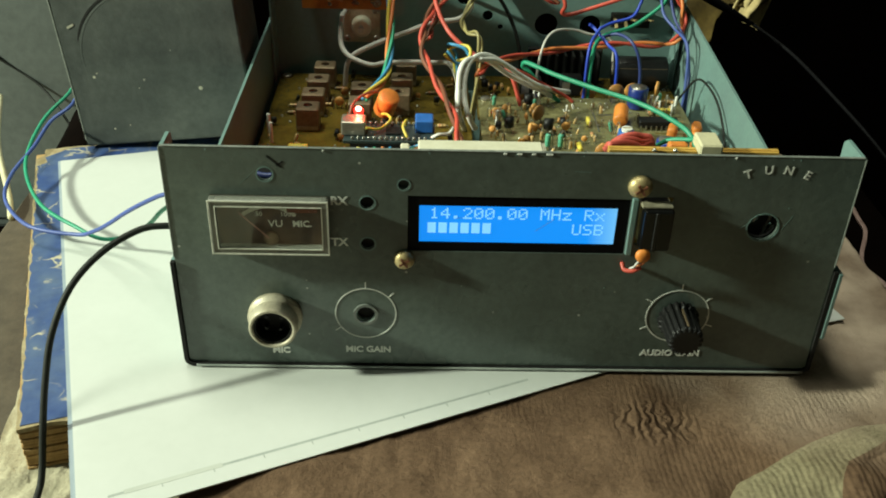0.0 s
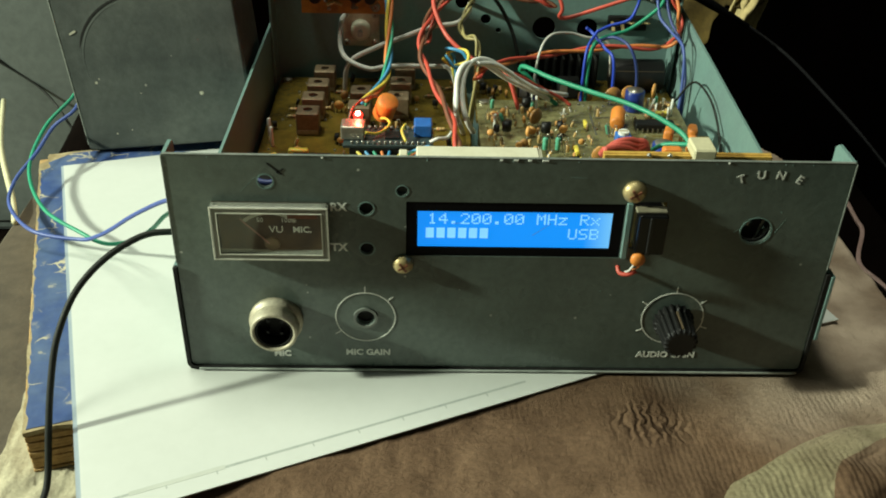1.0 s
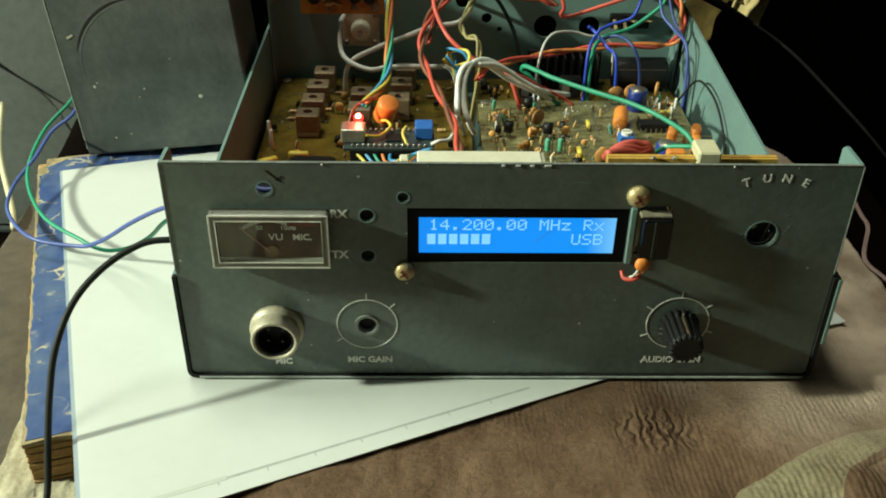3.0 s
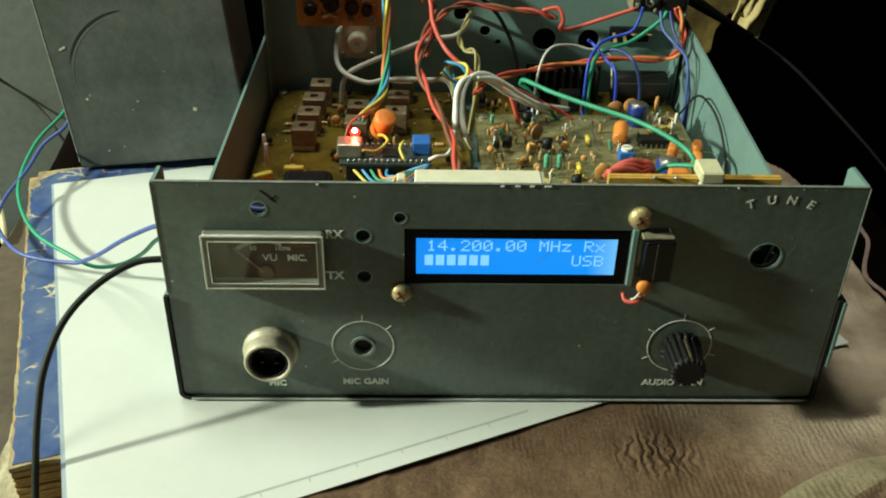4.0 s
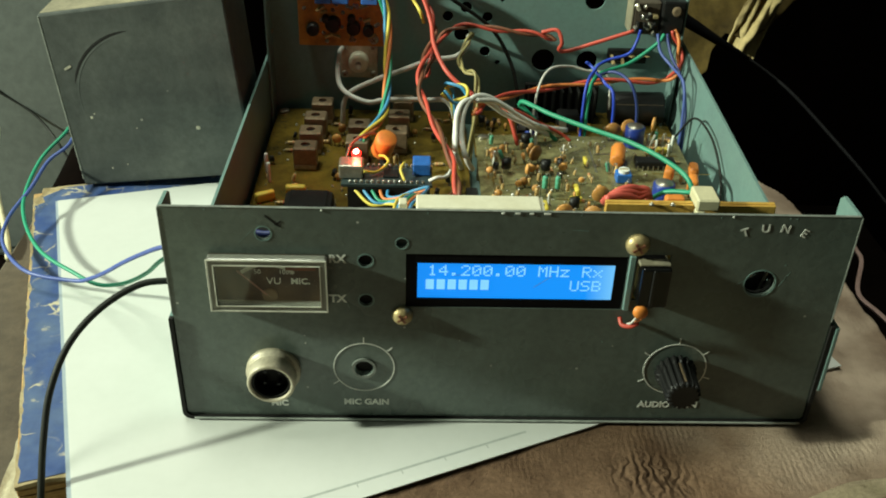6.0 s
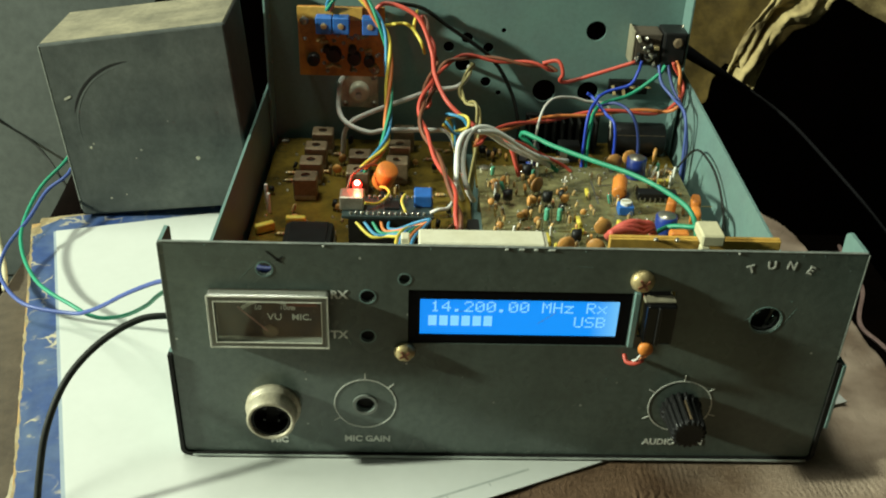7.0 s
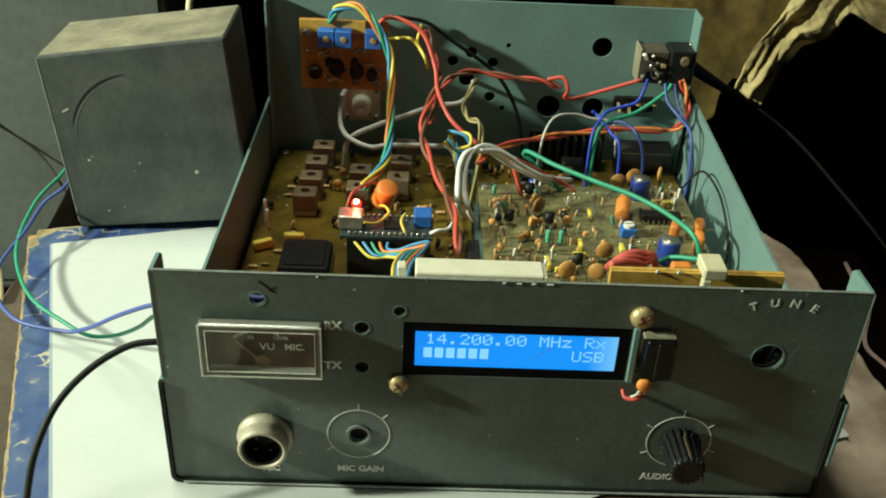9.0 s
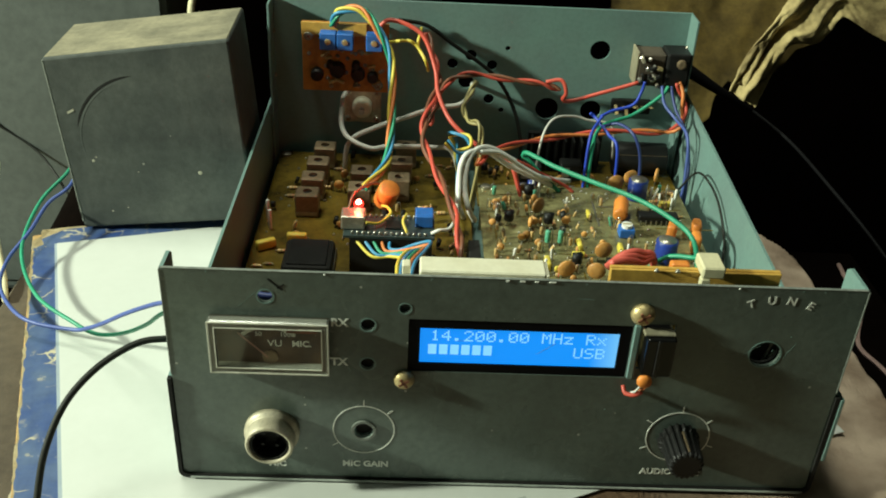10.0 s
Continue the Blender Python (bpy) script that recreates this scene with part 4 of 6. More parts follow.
    def dots(words, x0, z0):
        for k, ch in enumerate(words):
            if ch == " ":
                continue
            bm = bmesh.new()
            for r, bits in enumerate(glyph[ch]):
                for c in range(5):
                    if bits >> (4 - c) & 1:
                        x, z = x0 + k * pitch + c * dot, z0 - r * dot * 0.98
                        bm.faces.new([bm.verts.new((x + i * dot * 0.94, 0.0009, z - j * dot * 0.92)) for i, j in ((0, 0), (0, 1), (1, 1), (1, 0))])
            bmesh.ops.recalc_face_normals(bm, faces=bm.faces)
            part("character", bm, lit, d)

    dots("14.200.00 MHz Rx", -0.0271, 0.0680)
    dots("USB", -0.0271 + 13 * pitch, 0.0623)
    for k in range(6):
        x = -0.0278 + k * pitch
        part("bar", box(x, x + 0.0028, 0.0008, 0.0009, 0.0582, 0.0622), lit, d)
    screw(fp, -0.0355, -0.0001, 0.048, 0.0036)
    screw(fp, 0.0415, -0.0001, 0.078, 0.0040)
    # Paler enamel here puts the light on the slot's slanted edge into colour.
    part("slot_lip", moved(box(0.0397, 0.0418, -0.0012, 0.0004, 0.0515, 0.0735, 0.0003), pose(0, 0, 0)), PAINT, fp, "bent edge of the display slot, paler for the light on it")

    # tuning part that pokes out of the slot beside the display
    e = part("encoder", box(0.0432, 0.0532, -0.0055, 0.006, 0.0560, 0.0715, 0.0008, seg=2), GLOSS_BLACK, t, "black plastic encoder poking through the panel")
    part("cap_strip", box(0.0424, 0.0528, -0.0040, -0.0002, 0.0716, 0.0726, 0.0003), DUST, e, "dull cream strip")
    part("rib", box(0.0468, 0.0484, -0.0062, -0.0055, 0.0562, 0.0712, 0.0003), GLOSS_BLACK, e)
    part("ceramic_capacitor", lathe([(0.0008, -0.0013), (0.0024, -0.0008), (0.0026, 0), (0.0024, 0.0008), (0.0008, 0.0013)], (0.0447, -0.0055, 0.0543), (0, -1, 0), 16), ORANGE, e, "orange disc capacitor", smooth=True)
    part("lead", tube(smooth_line([(0.0440, -0.0052, 0.0525), (0.0425, -0.005, 0.0495), (0.0415, -0.0035, 0.0478)], 5), 0.0004), W_GREY, e, smooth=True)
    part("lead", tube(smooth_line([(0.0462, -0.0052, 0.0530), (0.0450, -0.005, 0.0505), (0.0425, -0.0035, 0.0482)], 5), 0.0004), W_ORANGE, e, smooth=True)
    part("lead", tube(smooth_line([(0.0450, -0.0042, 0.0488), (0.0425, -0.0045, 0.0475), (0.0398, -0.003, 0.0470), (0.0392, -0.0008, 0.0485)], 5), 0.0008), W_RED, e, "red lead", smooth=True)

    # microphone socket
    mic = part("microphone_socket", lathe([(0.0096, 0), (0.0096, 0.0022), (0.0086, 0.0026), (0.0083, 0.0032), (0.0087, 0.0036), (0.0083, 0.0082), (0.0079, 0.0087), (0.0072, 0.0087), (0.0069, 0.0081), (0.0069, 0.0012)], (-0.081, 0, 0.0232), (0, -1, 0), 40), NICKEL, t, "round nickel microphone socket", smooth=True)
    part("insert", lathe([(0.0068, 0), (0.0068, 0.001), (0.0055, 0.0012)], (-0.081, -0.0012, 0.0232), (0, -1, 0), 24), BLACK_MATT, mic)
    # Black lining and pins carry the mouth's inner shade in their colour.
    part("sleeve", ring(-0.081, 0.0232, 0.0060, 0.00685, -0.0078, -0.0021, 36), BLACK_MATT, mic, "black lining added for the shade inside the socket")
    for k in range(4):
        x, z = -0.081 + 0.0035 * math.cos(k * 1.571 + 0.7), 0.0232 + 0.0035 * math.sin(k * 1.571 + 0.7)
        part("pin", cyl((x, -0.002, z), (x, -0.0050, z), 0.0006, seg=8), BLACK, mic)
    # bushing of the missing knob
    part("bushing", ring(-0.049, 0.0243, 0.0034, 0.0044, -0.0007, 0.0, 28), RUBBED, t, "threaded metal bushing without knob")
    part("shaft", cyl((-0.049, 0.0015, 0.0245), (-0.049, 0.008, 0.0245), 0.003, seg=16), BLACK_MATT, t)
    # knob
    kn = part("knob", lathe([(0.0074, 0.0008), (0.0074, 0.0030), (0.0066, 0.0036), (0.0062, 0.0135), (0.0058, 0.0146), (0.0050, 0.0149)], (0.0622, 0, 0.0250), (0, -1, 0), 72, 18, 0.0007), BLACK, t, "fluted black volume knob")
    part("pointer", box(0.0619, 0.0625, -0.0138, -0.004, 0.0310, 0.0314), GREY_CAN, kn)
    part("shaft", cyl((0.0622, -0.001, 0.025), (0.0622, 0.006, 0.025), 0.003, seg=16), TIN, t)
    part("nut", ring(0.085, 0.063, 0.0050, 0.0062, 0.0018, 0.0030, 24), BLACK_MATT, t)
    # Black box added behind the hole; bright strips stand in for reflections in it.
    tc = part("tune_hole_box", box(0.0755, 0.0945, 0.0062, 0.019, 0.0470, 0.0745, 0.0008), BLACK_MATT, t, "black box added behind the tuning hole")
    part("bright_edge", moved(box(-0.0004, 0.0004, -0.0006, 0.0, -0.0045, 0.0045), pose(0.0884, 0.0061, 0.0600, 0, 14, 0)), TIN, tc)
    part("bright_edge", moved(box(-0.0003, 0.0003, -0.0005, 0.0, -0.0015, 0.0015), pose(0.0842, 0.0061, 0.0632, 0, 14, 0)), TIN, tc)
    part("bright_edge", moved(box(-0.0006, 0.0006, -0.0007, 0.0, -0.0016, 0.0016), pose(0.0902, 0.0061, 0.0590, 0, 30, 0)), TIN, tc)
    part("bright_edge", box(0.0796, 0.0806, 0.0052, 0.0061, 0.0575, 0.0625), W_CREAM, tc)

    # back panel
    holes = [(0.066, 0.078, 0.0056), (0.040, 0.0425, 0.0066), (0.065, 0.0425, 0.006), (-0.015, 0.067, 0.003), (-0.005, 0.0722, 0.0032), (0.007, 0.067, 0.0029), (0.0065, 0.047, 0.003), (0.015, 0.077, 0.0014), (0.014, 0.0405, 0.0016), (-0.007, 0.057, 0.0042)]
    bp = part("back_panel", slab(-XW, XW, 0.0016, 0.101, 0.252, 0.252 + T, holes), PAINT, t, "grey-green steel back panel with drilled holes")
    for s in (-1, 1):
        part("back_flange", box(min(s * XW, s * (XW - T)), max(s * XW, s * (XW - T)), 0.237, 0.2518, 0.0018, 0.1008, 0.0002), PAINT, t)
        for z in (0.083, 0.058):
            screw(t, s * (XW - T), 0.2475, z, 0.0014, (-s, 0, 0), TIN)


radio()

# ---------------------------------------------------------------- circuit boards
SHARED = {}


def piece(kind):
    """Mesh of a small component, standing on z = 0; made once and shared."""
    if kind in SHARED:
        return SHARED[kind]
    lead = lambda x, y, z, bm=None: cyl((x, y, 0), (x, y, z), 0.0003, seg=5, bm=bm)
    mats, sets = [], []
    if kind == "resistor":
        mats, sets = [TANRES, SOLDER], [cyl((0, 0, 0.0012), (0, 0, 0.0062), 0.0011, seg=8, bevel=0.0003), tube(smooth_line([(0, 0, 0.006), (0.0006, 0, 0.0075), (0.002, 0, 0.007), (0.0024, 0, 0)], 4), 0.00028, 5)]
    elif kind == "flat_resistor":
        mats = [TANRES, W_RED, W_BROWN, SOLDER]
        sets = [cyl((-0.003, 0, 0.0016), (0.003, 0, 0.0016), 0.00115, seg=8, bevel=0.0003), cyl((-0.0016, 0, 0.0016), (-0.0011, 0, 0.0016), 0.00122, seg=8), cyl((0.0002, 0, 0.0016), (0.0007, 0, 0.0016), 0.00122, seg=8),
                tube(smooth_line([(-0.0045, 0, 0), (-0.0043, 0, 0.0015), (-0.003, 0, 0.0016), (0.003, 0, 0.0016), (0.0043, 0, 0.0015), (0.0045, 0, 0)], 3), 0.00028, 5)]
    elif kind == "green_resistor":
        mats, sets = [TEAL, SOLDER], [cyl((0, 0, 0.0012), (0, 0, 0.0075), 0.0013, seg=8, bevel=0.0004), tube(smooth_line([(0, 0, 0.007), (0.0006, 0, 0.009), (0.002, 0, 0.008), (0.0024, 0, 0)], 4), 0.0003, 5)]
    elif kind in ("disc_capacitor", "large_disc_capacitor"):
        r = 0.0026 if kind[0] == "d" else 0.0042
        mats, sets = [AMBER, SOLDER], [lathe([(r * 0.3, -0.0011), (r * 0.9, -0.0007), (r, 0), (r * 0.9, 0.0007), (r * 0.3, 0.0011)], (0, 0, r + 0.0016), (0, 1, 0), 14), lead(-r * 0.5, 0, 0.002 + r * 0.4, lead(r * 0.5, 0, 0.002 + r * 0.4))]
    elif kind == "transistor":
        b = cyl((0, 0, 0.003), (0, 0, 0.0078), 0.0024, seg=14)
        for v in b.verts:
            v.co.y = min(v.co.y, 0.0009)
        mats, sets = [BLACK, SOLDER], [b, lead(-0.0012, 0, 0.003, lead(0, 0, 0.003, lead(0.0012, 0, 0.003)))]
    elif kind in ("electrolytic_capacitor", "small_electrolytic"):
        k = 1.0 if kind[0] == "e" else 0.6
        mats, sets = [SLEEVE_BLUE, TIN], [lathe([(0.0048 * k, 0.0003), (0.005 * k, 0.0008), (0.0047 * k, 0.0015), (0.005 * k, 0.002), (0.005 * k, 0.0105 * k), (0.0046 * k, 0.011 * k)], (0, 0, 0), (0, 0, 1), 18), cyl((0, 0, 0.0108 * k), (0, 0, 0.0112 * k), 0.0042 * k, seg=18)]
    elif kind == "film_capacitor":
        mats, sets = [ORANGE, SOLDER], [box(-0.0042, 0.0042, -0.0022, 0.0022, 0.0008, 0.0095, 0.0014, seg=3), lead(-0.0025, 0, 0.002, lead(0.0025, 0, 0.002))]
    elif kind == "axial_capacitor":
        mats, sets = [ORANGE, SOLDER], [moved(cyl((0, -0.006, 0.0042), (0, 0.006, 0.0062), 0.0036, seg=16, bevel=0.001), Matrix()), lead(0, -0.0068, 0.004, lead(0, 0.0068, 0.005))]
    elif kind == "integrated_circuit":
        p = None
        for k in range(8):
            for s in (-1, 1):
                p = box(-0.0089 + 0.00254 * k - 0.0003, -0.0089 + 0.00254 * k + 0.0003, s * 0.0036 - 0.0002, s * 0.0036 + 0.0002, 0, 0.0025, bm=p)
        mats, sets = [BLACK, SOLDER], [box(-0.0098, 0.0098, -0.0032, 0.0032, 0.0012, 0.0046, 0.0004), p]
    elif kind == "shield_can":
        mats, sets = [GREY_CAN, BLACK_MATT, TIN], [cut(box(-0.0058, 0.0058, -0.0052, 0.0052, 0, 0.0125, 0.0006), cyl((0, 0, 0.011), (0, 0, 0.02), 0.0024, seg=14)), cyl((0, 0, 0.010), (0, 0, 0.0112), 0.0022, seg=14), box(-0.0054, 0.0054, -0.0055, -0.0051, 0.001, 0.003)]
    elif kind == "trimmer":
        mats, sets = [TRIM_BLUE, W_WHITE, BRASS], [box(-0.0036, 0.0036, -0.0032, 0.0032, 0, 0.0046, 0.0004), cyl((0, 0, 0.0046), (0, 0, 0.0062), 0.0026, seg=16), box(-0.002, 0.002, -0.0003, 0.0003, 0.0062, 0.0065)]
    elif kind == "box_capacitor":
        mats, sets = [SLEEVE_BLUE], [box(-0.0022, 0.0022, -0.0015, 0.0015, 0, 0.0085, 0.0006, seg=2)]
    elif kind == "relay":
        mats, sets = [BLACK, TIN], [box(-0.006, 0.006, -0.0045, 0.0045, 0.0004, 0.0105, 0.0006), box(-0.0052, -0.001, -0.0047, -0.0045, 0.003, 0.0085)]
    elif kind == "coil_block":
        mats, sets = [BLACK_MATT, BLACK, SOLDER], [box(-0.0115, 0.0115, -0.013, 0.013, 0, 0.0075, 0.0022, seg=2), box(-0.009, 0.009, -0.011, 0.011, 0.0075, 0.0083, 0.0003), box(0.0117, 0.0121, -0.012, 0.012, 0, 0.003)]
    elif kind == "yellow_capacitor":
        mats, sets = [W_YELLOW, SOLDER], [box(-0.0048, 0.0048, -0.0016, 0.0016, 0.0004, 0.0052, 0.0008, seg=2), lead(-0.003, 0, 0.001)]
    elif kind == "terminal_pin":
        mats, sets = [W_WHITE], [cyl((0, 0, 0), (0, 0, 0.011), 0.0009, seg=8, bevel=0.0003)]
    elif kind == "solder_joint":
        mats, sets = [SOLDER], [lathe([(0.0011, 0), (0.0008, 0.0005), (0.0003, 0.0011)], (0, 0, 0), (0, 0, 1), 8)]
    me = bpy.data.meshes.new(kind)
    whole = bmesh.new()
    for k, b in enumerate(sets):
        for f in b.faces:
            f.material_index = k
            f.smooth = kind not in ("integrated_circuit", "shield_can", "relay", "coil_block", "trimmer")
        join(whole, b)
    bmesh.ops.recalc_face_normals(whole, faces=whole.faces)
    whole.to_mesh(me)
    whole.free()
    for m in mats:
        me.materials.append(m)
    SHARED[kind] = me
    return me


LABEL = {"film_capacitor": "orange film capacitor", "axial_capacitor": "orange barrel capacitor", "electrolytic_capacitor": "blue sleeved capacitor", "shield_can": "grey metal shield can", "coil_block": "large black coil block", "trimmer": "blue trimmer"}


def fit_piece(kind, parent, x, y, z, turn=0.0, lean=0.0, size=1.0):
    ob = new(kind, piece(kind))
    ob.parent = parent
    ob.matrix_basis = pose(x, y, z, lean, 0, turn) @ Matrix.Scale(size, 4)
    if kind in LABEL:
        ob["label"] = LABEL[kind]
    return ob


def board(name, label, x0, x1, y0, y1, z, mat, posts):
    t = thing(name, label, "circuit board", (x0, y0, z), group="boards in the radio")
    part("board", box(0, x1 - x0, 0, y1 - y0, -0.0016, 0, 0.0001), mat, t)
    for px, py in posts:
        part("standoff", cyl((px - x0, py - y0, 0.0015 - z), (px - x0, py - y0, -0.0017), 0.0026, seg=6), BRASS, t)
        part("nut", lathe([(0.0027, 0), (0.0027, 0.001), (0.0012, 0.0016)], (px - x0, py - y0, 0.0001), (0, 0, 1), 12), TIN, t)
    return t


def fill(t, x0, x1, y0, y1, taken, count, kinds, seed, gap):
    """Small parts strewn over a board, clear of those already there."""
    rng = random.Random(seed)
    n = tries = 0
    while n < count and tries < 40000:
        tries += 1
        x, y = rng.uniform(x0, x1), rng.uniform(y0, y1)
        x = round(x / 0.00254) * 0.00254
        if any(math.hypot(x - a, y - b) < g + gap for a, b, g in taken):
            continue
        kind = rng.choice(kinds)
        fit_piece(kind, t, x, y, 0, rng.choice((0, 90, 180, 270, rng.uniform(0, 360))), rng.gauss(0, 11), rng.uniform(0.5, 0.85))
        taken.append((x, y, 0.0011 if kind != "solder_joint" else 0.0004))
        n += 1


RX_PARTS = (("axial_capacitor", 0.068, 0.157, -12), ("integrated_circuit", 0.086, 0.154, 0), ("electrolytic_capacitor", 0.080, 0.178, 0), ("trimmer", 0.068, 0.140, 0), ("film_capacitor", 0.089, 0.137, 70),
            ("film_capacitor", 0.101, 0.139, 80), ("film_capacitor", 0.098, 0.127, 80), ("electrolytic_capacitor", 0.082, 0.118, 0), ("box_capacitor", 0.063, 0.111, 0), ("transistor", 0.040, 0.109, 10),
            ("large_disc_capacitor", 0.053, 0.116, 5), ("large_disc_capacitor", 0.034, 0.099, 10), ("large_disc_capacitor", 0.047, 0.098, -15), ("disc_capacitor", 0.021, 0.176, 0), ("transistor", 0.024, 0.174, 0),
            ("transistor", 0.012, 0.146, 20), ("transistor", 0.031, 0.145, 0), ("large_disc_capacitor", 0.027, 0.156, 40), ("disc_capacitor", 0.022, 0.142, 80), ("green_resistor", 0.035, 0.129, 0),
            ("green_resistor", 0.029, 0.129, 0), ("disc_capacitor", 0.006, 0.157, 90), ("disc_capacitor", 0.011, 0.163, 60), ("large_disc_capacitor", 0.070, 0.184, 0))
TX_PARTS = (("shield_can", -0.084, 0.231, 0), ("shield_can", -0.086, 0.212, 0), ("shield_can", -0.087, 0.194, 0), ("shield_can", -0.088, 0.176, 0), ("shield_can", -0.062, 0.203, 0), ("shield_can", -0.062, 0.184, 0),
            ("shield_can", -0.041, 0.216, 0), ("shield_can", -0.042, 0.196, 0), ("shield_can", -0.039, 0.236, 0), ("coil_block", -0.082, 0.125, 0), ("yellow_capacitor", -0.090, 0.146, 0), ("yellow_capacitor", -0.104, 0.139, 30),
            ("terminal_pin", -0.107, 0.168, 0), ("terminal_pin", -0.1045, 0.158, 0), ("coil_block", -0.098, 0.080, 90), ("shield_can", -0.066, 0.078, 0), ("disc_capacitor", -0.072, 0.213, 40), ("disc_capacitor", -0.074, 0.200, 0))
PA_PARTS = (("relay", 0.053, 0.226, 0), ("large_disc_capacitor", 0.086, 0.219, 15), ("relay", 0.030, 0.222, 0), ("large_disc_capacitor", 0.061, 0.213, 0), ("disc_capacitor", 0.046, 0.216, 30), ("large_disc_capacitor", 0.101, 0.222, 70))

SIZE = {"shield_can": 0.0065, "coil_block": 0.0155, "integrated_circuit": 0.0085, "electrolytic_capacitor": 0.005, "film_capacitor": 0.0035, "axial_capacitor": 0.006, "relay": 0.006}


def receiver_board():
    """The lit board: many upright parts on tinned copper."""
    x0, y0 = -0.001, 0.05
    t = board("receiver_board", "tinned copper circuit board crowded with small parts", x0, 0.104, y0, 0.188, 0.026, PCB_GREY, ((0.003, 0.184), (0.1, 0.184), (0.003, 0.056), (0.1, 0.056)))
    taken = []
    for kind, x, y, turn in RX_PARTS:
        fit_piece(kind, t, x - x0, y - y0, 0, turn)
        taken.append((x - x0, y - y0, SIZE.get(kind, 0.002)))
    kinds = ("resistor", "resistor", "resistor", "disc_capacitor", "flat_resistor", "solder_joint", "solder_joint", "flat_resistor", "resistor", "transistor", "terminal_pin", "green_resistor", "resistor", "yellow_capacitor", "solder_joint")
    fill(t, 0.004, 0.101, 0.004, 0.134, taken, 150, kinds, 11, 0.0013)
    fill(t, 0.086, 0.101, 0.116, 0.134, taken, 26, ("solder_joint", "flat_resistor", "resistor", "terminal_pin"), 12, 0.0004)
    fill(t, 0.006, 0.05, 0.05, 0.13, taken, 60, ("disc_capacitor", "resistor", "flat_resistor", "disc_capacitor", "solder_joint"), 13, 0.0004)
    fill(t, 0.004, 0.101, 0.004, 0.134, taken, 90, ("solder_joint",), 14, 0.0004)
    # Black block added to paint the dark gap beside the board.
    part("gap_shade_strip", box(-0.0068, -0.0014, 0.008, 0.082, -0.0135, -0.0006, 0.0004), BLACK_MATT, t, "black strip added for the shaded gap beside the board")
    # copper tracks between the parts
    rng = random.Random(5)
    for k in range(26):
        x, y, ln = rng.uniform(0.004, 0.09), rng.uniform(0.005, 0.13), rng.uniform(0.008, 0.03)
        b = box(0, ln, -0.0004, 0.0004, 0, 0.0001) if k % 2 else box(-0.0004, 0.0004, 0, min(ln, 0.134 - y), 0, 0.00012)
        part("track", moved(b, pose(x, y, 0)), SOLDER if k % 3 == 0 else PCB, t)


def transmitter_board():
    x0, y0 = -0.111, 0.022
    t = board("main_board", "brown circuit board with grey shield cans", x0, -0.004, y0, 0.247, 0.012, PCB, ((-0.107, 0.03), (-0.008, 0.03), (-0.107, 0.242), (-0.008, 0.242)))
    taken = []
    for kind, x, y, turn in TX_PARTS:
        fit_piece(kind, t, x - x0, y - y0, 0, turn)
        taken.append((x - x0, y - y0, SIZE.get(kind, 0.002)))
    taken.append((0.066, 0.108, 0.018))
    kinds = ("resistor", "disc_capacitor", "flat_resistor", "solder_joint", "transistor", "solder_joint", "flat_resistor")
    fill(t, 0.004, 0.104, 0.02, 0.22, taken, 150, kinds, 23, 0.0009)


def amplifier_board():
    x0, y0 = 0.0, 0.192
    t = board("amplifier_board", "dark circuit board with a large black capacitor", x0, 0.112, y0, 0.249, 0.012, PCB, ((0.004, 0.196), (0.108, 0.196), (0.004, 0.245), (0.108, 0.245)))
    b = part("capacitor", cyl((0.078, 0.044, 0.0094), (0.108, 0.044, 0.0094), 0.009, seg=28, bevel=0.001), BLACK, t, "large black electrolytic capacitor", smooth=True)
    part("sleeve_stripe", box(0.079, 0.107, 0.0365, 0.0375, 0.013, 0.0145), GREY_CAN, b)
    part("heat_sink", box(0.03, 0.072, 0.05, 0.0535, 0, 0.02, 0.0005), BLACK_MATT, t, "black aluminium heat sink")
    for k in range(9):
        part("fin", box(0.0315 + k * 0.0046, 0.0325 + k * 0.0046, 0.041, 0.0499, 0.001, 0.019), BLACK_MATT, t)
    taken = [(0.093, 0.044, 0.02), (0.05, 0.047, 0.024)]
    for kind, x, y, turn in PA_PARTS:
        fit_piece(kind, t, x - x0, y - y0, 0, turn)
        taken.append((x - x0, y - y0, SIZE.get(kind, 0.002)))
    fill(t, 0.004, 0.108, 0.004, 0.05, taken, 40, ("resistor", "disc_capacitor", "transistor", "flat_resistor", "small_electrolytic"), 31, 0.0015)


